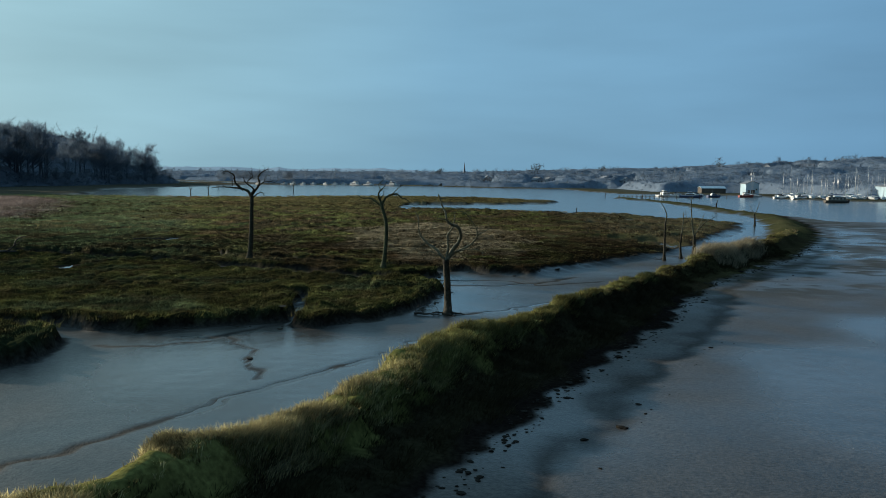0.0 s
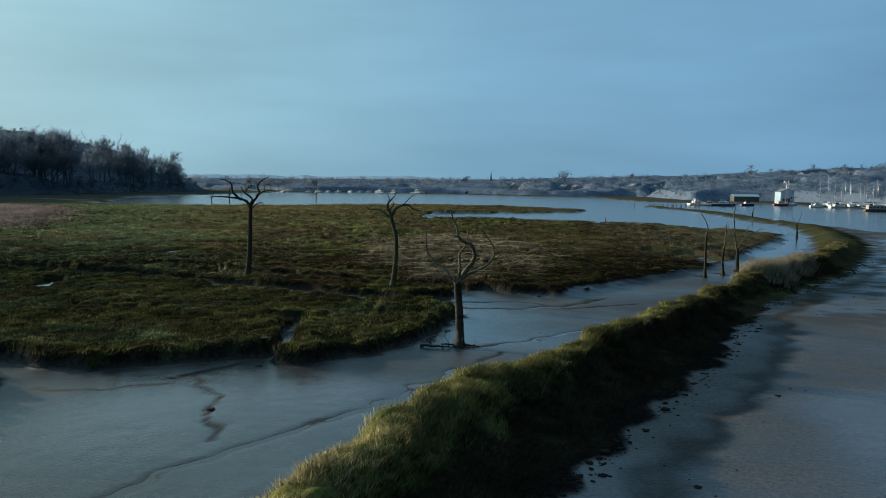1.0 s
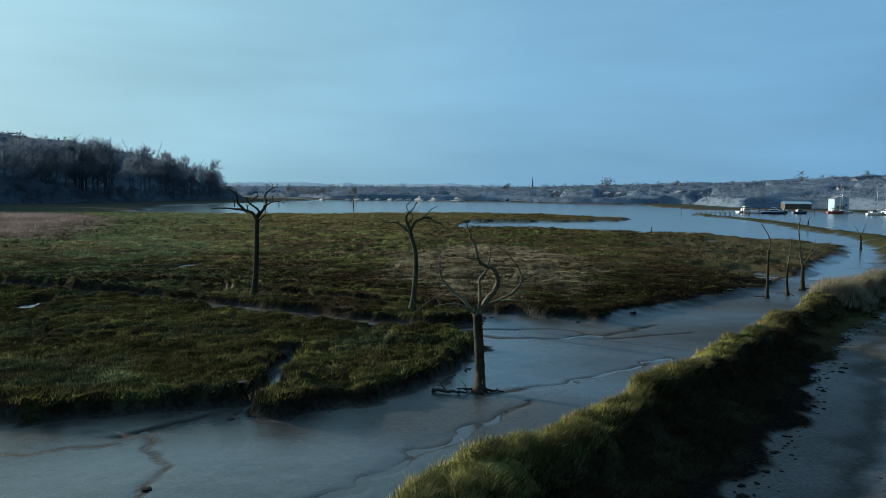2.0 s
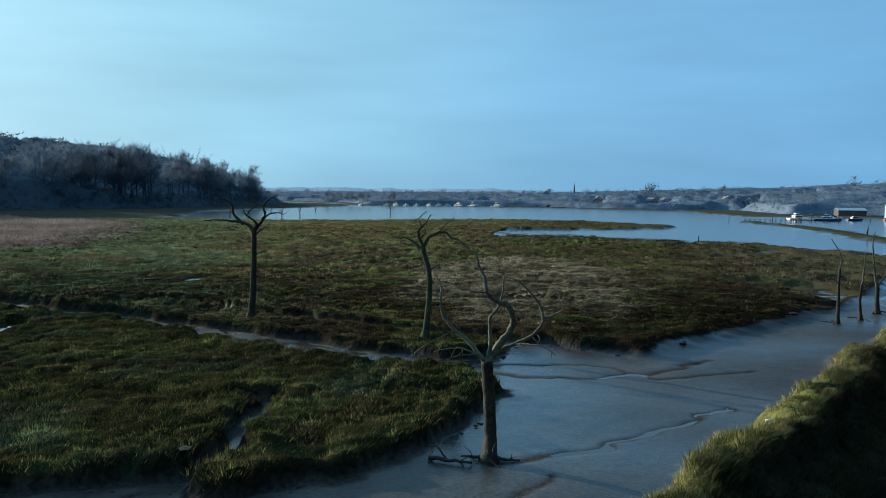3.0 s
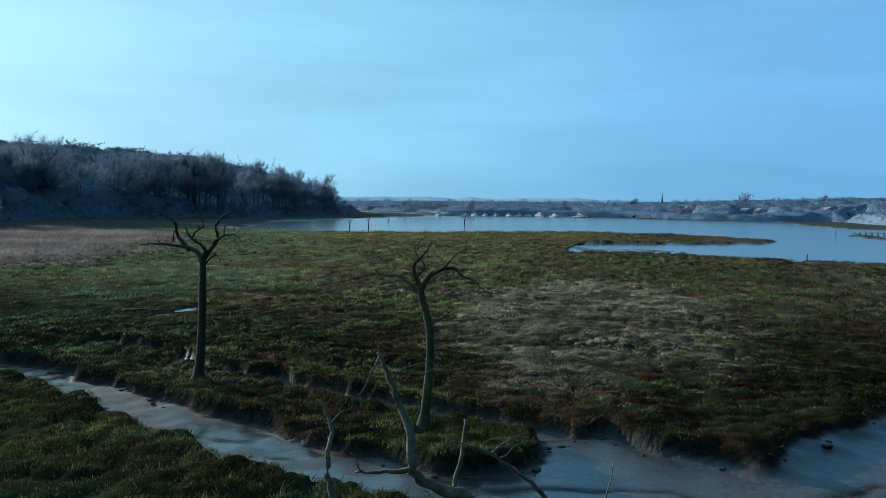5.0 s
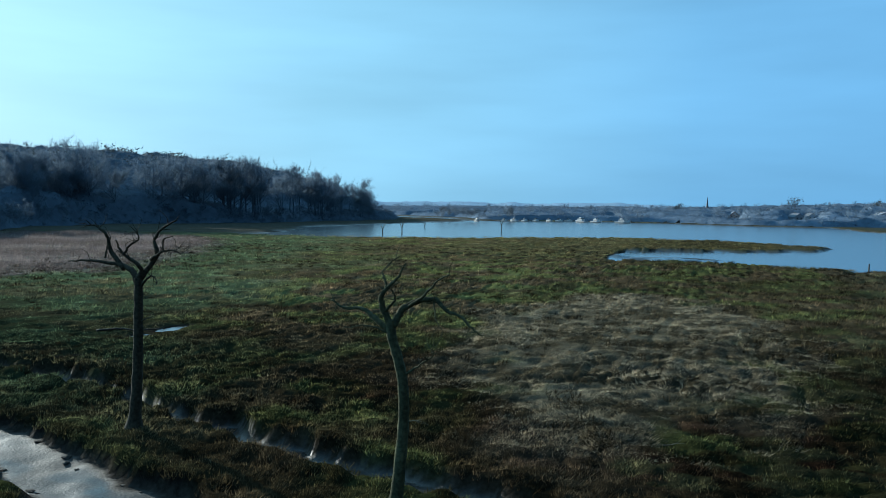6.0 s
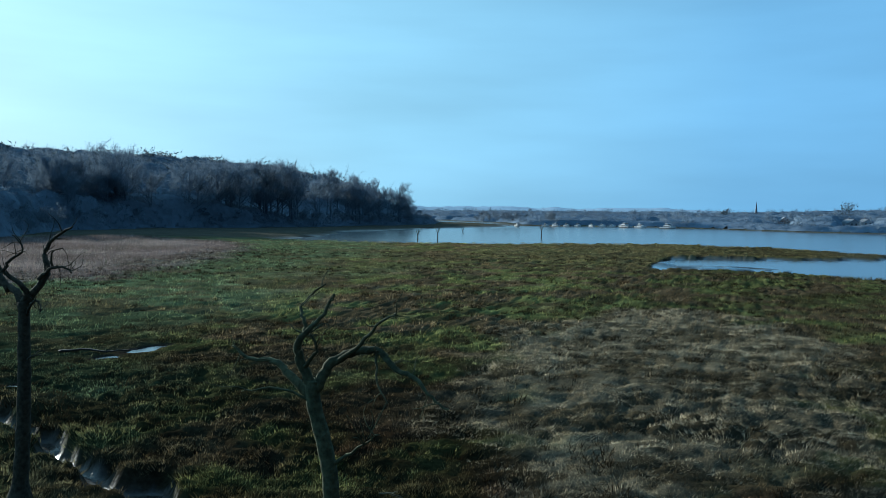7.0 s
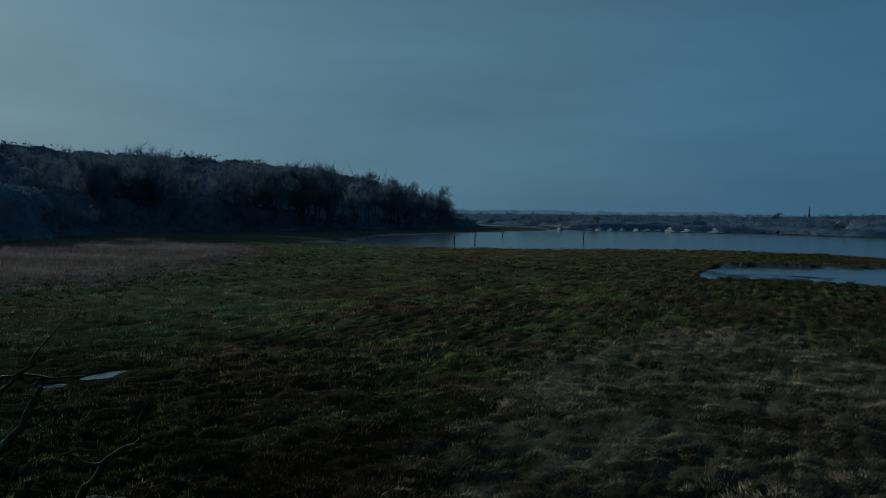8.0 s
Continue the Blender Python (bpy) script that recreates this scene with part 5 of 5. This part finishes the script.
def sailing_boat(x, y, turn, ln, mast, hull_mat, cover, label):
    boat = tagged(empty("sailing_boat", x, y, max(WATER_Z - 0.15, height(x, y)), turn), label, "boat", "sailing boats in the marina")
    hb = ln * 0.15
    ring_hull([(-ln / 2, hb * .75, 0.05, 1.0), (-ln * .25, hb, -.1, .95), (ln * .1, hb, -.15, 1.0), (ln * .35, hb * .6, -.05, 1.15), (ln / 2, .05, .35, 1.3)], "hull", boat, hull_mat)
    bm = box_bm(ln * .38, hb * 1.2, .45, ln * .05, 0, 1.0, 0.12)
    part("cabin", bm, HULL_WHITE, boat)
    rod("mast", (ln * .1, 0, 1.0), (ln * .1, 0, mast), 0.07, ALLOY, boat, "silver mast")
    mast_ob = boat.children[-1]
    rod("boom", (ln * .1, 0, 2.0), (-ln * .32, 0, 2.05), 0.06, ALLOY, boat)
    rod("spreader", (ln * .1, -.7, mast * .62), (ln * .1, .7, mast * .62), 0.03, ALLOY, mast_ob)
    rod("stay", (ln * .5, 0, 1.3), (ln * .1, 0, mast - .1), 0.02, ALLOY, boat)
    rod("stay", (-ln * .5, 0, 1.0), (ln * .1, 0, mast - .1), 0.02, ALLOY, boat)
    v, f = tube(np.array([(ln * .08, 0, 2.15), (-ln * .1, 0, 2.2), (-ln * .3, 0, 2.15)]), [.16, .2, .08], 6)
    adopt(mesh_np("sail_cover", v, tri_split(f), cover, True), boat, "furled sail under a cover")
    return boat


def motor_boat(x, y, turn, ln, hull_mat, label, tall=1.0, group="motor boats by the shore"):
    boat = tagged(empty("motor_boat", x, y, WATER_Z - 0.15, turn), label, "boat", group)
    hb = ln * 0.16
    ring_hull([(-ln / 2, hb * .95, 0.0, 1.15), (-ln * .2, hb, -.1, 1.15), (ln * .15, hb, -.1, 1.25), (ln * .38, hb * .65, 0, 1.45), (ln / 2, .06, .45, 1.6)], "hull", boat, hull_mat)
    cabin = part("cabin", box_bm(ln * .42, hb * 1.5, 1.1 * tall, -ln * .02, 0, 1.2, .12), HULL_WHITE, boat)
    wheel = part("wheelhouse", box_bm(ln * .2, hb * 1.3, .9 * tall, -ln * .06, 0, 1.2 + 1.1 * tall, .1), HULL_WHITE, boat)
    part("window", box_bm(ln * .36, hb * 1.54, .38, -ln * .02, 0, 1.62, .02), GLASS_DARK, cabin)
    part("window", box_bm(ln * .204, hb * 1.32, .38, -ln * .06, 0, 1.5 + 1.1 * tall, .02), GLASS_DARK, wheel)
    rod("rail", (ln * .2, hb * .8, 1.9), (ln * .47, 0, 2.2), 0.03, ALLOY, boat)
    rod("rail", (ln * .2, -hb * .8, 1.9), (ln * .47, 0, 2.2), 0.03, ALLOY, boat)
    rod("aerial", (-ln * .1, 0, 2.0 + 1.1 * tall), (-ln * .12, 0, 4.2 + tall), 0.025, ALLOY, boat)
    return boat


rng = np.random.default_rng(2024)
covers = (CANVAS, TARPAULIN, HULL_WHITE, CANVAS)
# marina moorings
for x, y, mast in ((173.3, 466.8, 15.3), (176.8, 474.5, 13.8), (178.4, 435.2, 12.9), (184.9, 445.6, 9.6), (183.9, 426.9, 10.8), (188.4, 434.4, 12.9), (189.8, 426.8, 11.1), (196.6, 426.9, 10.5), (199.9, 432.1, 9.3), (195.6, 414.6, 13.5), (206.2, 434.1, 13.8), (206.6, 420, 15.3), (217.2, 437.7, 16.5), (215.3, 420.7, 17.1), (225.3, 434.1, 14.1), (226.4, 420.1, 17.1), (237.4, 427.6, 15.9), (242.9, 419.1, 13.8), (252, 419.8, 16.2)):
    turn = rng.uniform(-25, 25) + (180 if rng.uniform() < 0.4 else 0)
    k = int(rng.integers(0, 4))
    hm = (HULL_WHITE, HULL_WHITE, HULL_BLUE, HULL_WHITE)[k]
    sailing_boat(x, y, turn, float(rng.uniform(8, 11)), mast, hm, covers[int(rng.integers(0, 4))], ("white-hulled" if hm is HULL_WHITE else "navy-hulled") + " sailing boat with a bare silver mast moored")
for k in range(16):
    sailing_boat(float(178 + k * 3.9 + rng.uniform(-1, 1)), float(428 - k * 1.2 + rng.uniform(-6, 6)), float(rng.uniform(60, 120)), float(rng.uniform(8, 11)), float(rng.uniform(11, 17)), HULL_WHITE, covers[int(rng.integers(0, 4))], "white-hulled sailing boat with a bare silver mast laid up")
for x, y, ln, hm, tall, lab in ((117.4, 440.8, 10.5, HULL_WHITE, 1.1, "white motor cruiser moored at a jetty"), (122.3, 434.5, 9.1, HULL_WHITE, .8, "small white motor boat moored"), (127.3, 428.2, 11.2, HULL_BLUE, 1.0, "navy-hulled motor cruiser with white cabin"), (135.5, 447.2, 8.4, HULL_WHITE, .7, "small white motor boat moored"), (142.8, 439.5, 7.7, HULL_BLUE, .7, "small navy-hulled motor boat moored"), (164.9, 453.3, 8.4, HULL_RED, .8, "red-hulled work boat with white cabin"), (174.3, 429.8, 7.7, HULL_WHITE, .6, "small white motor boat moored"), (178.4, 417.1, 8.4, HULL_WHITE, .7, "white motor boat moored among masts"), (190.6, 409.1, 8.4, HULL_BLUE, .7, "navy-hulled motor boat moored among masts")):
    motor_boat(x, y, float(rng.uniform(-30, 30)), ln, hm, lab, tall, "motor boats in the marina")
# boats under the far shore
for x, y, ln, tall in ((-146, 655, 7, .8), (-128, 668, 7, .8), (-122, 674, 8, .9), (-114, 676, 7, .8), (-107, 684, 7.5, .8), (-98, 690, 7, .8), (-91, 696, 7, .8), (-74, 692, 14, 1.3), (-62, 692, 12, 1.1), (-42, 688, 15, 1.3), (-84, 698, 7, .8)):
    motor_boat(x, y, -36 + float(rng.uniform(-12, 12)) + (180 if rng.uniform() < .4 else 0), ln * 0.95, HULL_WHITE, "white motor boat moored below the far shore", tall)

# houseboat barge
barge = tagged(empty("houseboat", 176, 372, WATER_Z - 0.3), "long dark-hulled houseboat with a cream cabin, moored", "boat")
ring_hull([(-5.5, 1.3, .1, 1.3), (-4, 1.6, 0, 1.3), (4, 1.6, 0, 1.3), (5.5, .5, .3, 1.5)], "hull", barge, TIMBER)
part("cabin", box_bm(8, 2.6, 1.3, -.4, 0, 1.3, .1), material("cream_cabin_paint", (0.5, 0.45, 0.36), rough=0.6, grain=0.1, bump=0.03), barge)
part("roof", box_bm(8.4, 2.9, .15, -.4, 0, 2.62, .04), SLATE, barge)
for k in range(5):
    part("window", box_bm(.8, .08, .5, -3.6 + k * 1.6, -1.33, 1.75, .02), GLASS_DARK, barge)

# sheds
house(180, 490, 0, 7.5, 9, 6.4, 1.6, CLADDING, [(-2, 1, 1.2, 1.6), (0.4, .2, 2.2, 2.6), (2.4, 2.6, .9, .9)], "pale blue clad boat shed by the water", "boatyard sheds", "shed", False)
house(234, 428, -8, 16, 20, 6.4, 2.2, CLADDING, [(-2.5, .2, 2.8, 3.0), (2.5, 2.0, 1.2, 1.0)], "pale blue boatyard shed with a low roof", "boatyard sheds", "shed", False)
house(168, 522, 90, 8, 15, 3.0, 1.2, TIMBER, [(0, 1, 1.5, 1)], "long low dark timber boatyard shed with a pale roof", "boatyard sheds", "shed", False, roof_mat=CLADDING)
# gabled white houses near the shore
for k in range(4):
    house(182 + k * 4.6, 760 - k * 1.0, -12, 4.4, 6, 4.6, 3.4, RENDERED, [(-1.2, .9, .9, 1.2), (1.2, .9, .9, 1.2), (-1.2, 3.2, .9, 1.2), (1.2, 3.2, .9, 1.2), (0, 5.0, .7, .8)], "tall white gabled house in a terrace by the river", "white gabled terrace", chimney=False)
# village on the slope
for x, y in VILLAGE[3:]:
    white = rng.uniform() < 0.65
    w_ = rng.uniform(6, 9)
    house(float(x), float(y), float(rng.uniform(-40, 40)) + (90 if rng.uniform() < .5 else 0), float(w_), float(rng.uniform(8, 11)), 5.2, float(rng.uniform(2, 3)), RENDERED if white else BRICK_WALL, [(-w_ / 4, .9, 1.1, 1.2), (w_ / 4, .9, 1.1, 1.2), (-w_ / 4, 3.4, 1.1, 1.2), (w_ / 4, 3.4, 1.1, 1.2)], ("white rendered" if white else "red brick") + " house with a slate roof among trees")
# far sheds beyond the wood's point
for k, (x, y) in enumerate(((-186, 800), (-172, 806), (-158, 815), (-140, 830))):
    house(x, y, 90, 6, float(9 + 3 * (k % 2)), 3, 1.2, RENDERED, [(0, 1, 1.2, 1.2)], "long white low building beyond the river", "far white sheds", "shed", False)
# church spire
zc = height(22, 900)
church = tagged(empty("church", 22, 900, zc), "grey stone church tower with a slender spire", "church")
part("tower", box_bm(4, 4, 10, 0, 0, -.5, .05), SLATE, church)
bm = bmesh.new()
bmesh.ops.create_cone(bm, cap_ends=True, segments=8, radius1=1.3, radius2=0.05, depth=11, matrix=Matrix.Translation((0, 0, 15)))
part("spire", bm, SLATE, church)

# evergreen landmark above the village
for x, y, h_ in ((95, 850, 17), (-6, 900, 11), (170, 900, 14), (290, 880, 15)):
    t_ = tagged(empty("pine_tree", x, y, height(x, y)), "tall dark evergreen standing above the village roofs", "tree", "evergreens on the far hill")
    rod("trunk", (0, 0, -.5), (0, 0, h_ * .8), .35, DARKWOOD, t_)
    v, f = clump_tree(h_ + 3, h_ * .42, rng, 420, .45, .5, .6)
    adopt(mesh_np("crown", v, f, HAZED_EVERGREEN), t_)

# jetty at the end of the bank
jetty = tagged(empty("jetty", 84, 398, 0), "low weathered timber jetty on posts at the water's edge", "jetty")
for k in range(40):
    part("plank", box_bm(.55, 2.0, .08, k * .6, 0, .35, .01), TIMBER, jetty)
for k in range(12):
    for s_ in (-.8, .8):
        rod("post", (k * 2.1, s_, -1.8), (k * 2.1, s_, .85), .11, DARKWOOD, jetty)
for x, y, h_ in ((76.1, 392, 2.6), (91.4, 382.2, 3.38), (111.3, 424.8, 3.12), (116.8, 416.8, 2.86), (127.5, 414.5, 2.86), (36.6, 228.9, 1.43), (146.6, 430.7, 2.6), (159.5, 443.2, 2.86)):
    p_ = tagged(empty("mooring_post", x, y, -1.3), "dark timber mooring post standing in the river", "post", "mooring posts")
    rod("pile", (0, 0, -.3), (.05, 0, h_ + .7), .14, DARKWOOD, p_)


# ---- driftwood, weed and stones ----
def driftwood(x, y, pts, r, seed, label, mat=None):
    rg = np.random.default_rng(seed)
    thing = tagged(empty("driftwood", x, y, height(x, y)), label, "driftwood")
    limb("log", pts[0], r, r * .4, thing, rg, 9, 2, mat or DARKWOOD)
    for p_ in pts[1:]:
        limb("branch", p_, r * .5, .02, thing, rg, 7, 3, mat or DARKWOOD)
    return thing


driftwood(-48.5, 90.6, [[(-2, 0, .1), (0, 0, .15), (1.6, .2, .12)], [(-.4, 0, .2), (-.9, .2, 1.2), (-1.3, .3, 2.2)], [(.6, 0, .2), (1.4, .2, .8), (2.4, .3, 1.6)], [(1.4, .2, .8), (1.7, .1, 1.5), (2.9, .2, 1.9)]], .2, 3, "fallen dead tree with upright branches lying on turf")
# Crooked log added in place of the pool's uneven dark bank edge.
driftwood(-40.1, 114.2, [[(-2.2, -1.3, .05), (-0.9, -0.1, .12), (0.6, 0.1, .05), (2.3, 1.5, .1)]], .1, 4, "dark log shape standing in for the uneven bank edge of a pool")
driftwood(-0.5, 58.7, [[(-1.5, 0, .15), (-.6, -.2, .12), (.3, -.3, .12)], [(-.8, -.1, .15), (-1.2, .3, .5), (-1.5, .4, .45)]], .1, 6, "dark tangle of roots and driftwood at a tree foot")
driftwood(-8.8, 93.9, [[(-.35, 0, .2), (0, .1, .22), (.3, .2, .3)]], .03, 7, "thin bleached stick lying on turf", DEADWOOD)
driftwood(3.0, 93.9, [[(-.3, 0, .25), (0, .1, .22), (.35, .2, .3)]], .03, 9, "thin bleached stick lying on turf", DEADWOOD)


def lumps(name, x, y, size, rng, mat, label, category):
    """Many small flattened lumps lying on the ground, as one stuff object."""
    bm = bmesh.new()
    bmesh.ops.create_icosphere(bm, subdivisions=1, radius=1.0)
    v0 = np.array([v.co[:] for v in bm.verts])
    f0 = np.array([[v.index for v in f.verts] for f in bm.faces])
    bm.free()
    z = land(x, y)[0]
    vs, fs = [], []
    for k in range(len(x)):
        v = v0 * (1 + rng.uniform(-.35, .35, (len(v0), 1))) * np.array([1, rng.uniform(.5, 1), rng.uniform(.15, .32)]) * size[k]
        a = rng.uniform(0, 6.283)
        v = np.stack([v[:, 0] * math.cos(a) - v[:, 1] * math.sin(a) + x[k], v[:, 0] * math.sin(a) + v[:, 1] * math.cos(a) + y[k], v[:, 2] + z[k] + size[k] * .1], 1)
        vs.append(v)
        fs.append(f0 + k * len(v0))
    return tagged(mesh_np(name, np.concatenate(vs), np.concatenate(fs), mat), label, category, kind="stuff")


rng = np.random.default_rng(9)
s = np.concatenate([rng.uniform(20, 150, 90), rng.normal(57, 3, 12), rng.normal(47, 2, 10)])
at, d = along(BANK, s)
off = np.where(rng.uniform(0, 1, len(s)) < .7, rng.normal(9.7, .4, len(s)) - 1.2 * step(55, 105, s), rng.uniform(6.3, 8.5, len(s)))
lumps("seaweed", at[:, 0] + d[:, 1] * off, at[:, 1] - d[:, 0] * off, rng.gamma(1.2, .03, len(s)) + .02, rng, WEED, "black clumps of seaweed and stones strewn over mud", "seaweed")
# Black clods roughen the painted shadow edge along the bank's foot.
s = rng.uniform(15, 150, 900)
at, d = along(BANK, s)
off = rng.normal(5.9, .4, len(s)) - 1.6 * step(55, 85, s)
lumps("peat_clods", at[:, 0] + d[:, 1] * off, at[:, 1] - d[:, 0] * off, rng.gamma(1.5, .035, len(s)) + .04, rng, WEED, "black clods along the dark foot of the bank", "clods")
x, y = rng.uniform(-25, 44, 5000), rng.uniform(44, 130, 5000)
td = np.maximum(inside(x, y, LOBE), inside(x, y, MARSH))
ok = (td > -1.0) & (td < -.2)
lumps("mud_clods", x[ok], y[ok], rng.gamma(2.0, .05, ok.sum()) + .05, rng, material("grey_mud_clods", (0.05, 0.044, 0.036), rough=.85, grain=.3, size=4, bump=.5, spec=0.1), "grey mud clods fallen from the turf edge", "clods")
lumps("mudstone", np.array([-10.3, 7.3, 5.5]), np.array([44.0, 32.6, 31.0]), np.array([.2, .26, .22]), rng, WEED, "dark lumps of eroded peat standing in mud", "clods")

# a plastic bottle caught in the bank's grass
bottle = tagged(empty("plastic_bottle", 11.61, 60.96, height(11.61, 60.96) + 0.3), "white plastic bottle caught in long grass", "litter")
v, f = tube(np.array([(-.14, 0, 0), (-.13, 0, 0), (.06, 0, .02), (.11, 0, .03), (.15, 0, .03)]), [.03, .055, .055, .025, .02], 10)
adopt(mesh_np("body", v, tri_split(f), HULL_WHITE, True), bottle)
v, f = tube(np.array([(.15, 0, .03), (.17, 0, .03), (.18, 0, .03)]), [.024, .024, .022], 10)
adopt(mesh_np("cap", v, tri_split(f), HULL_BLUE, True), bottle, "blue screw cap")
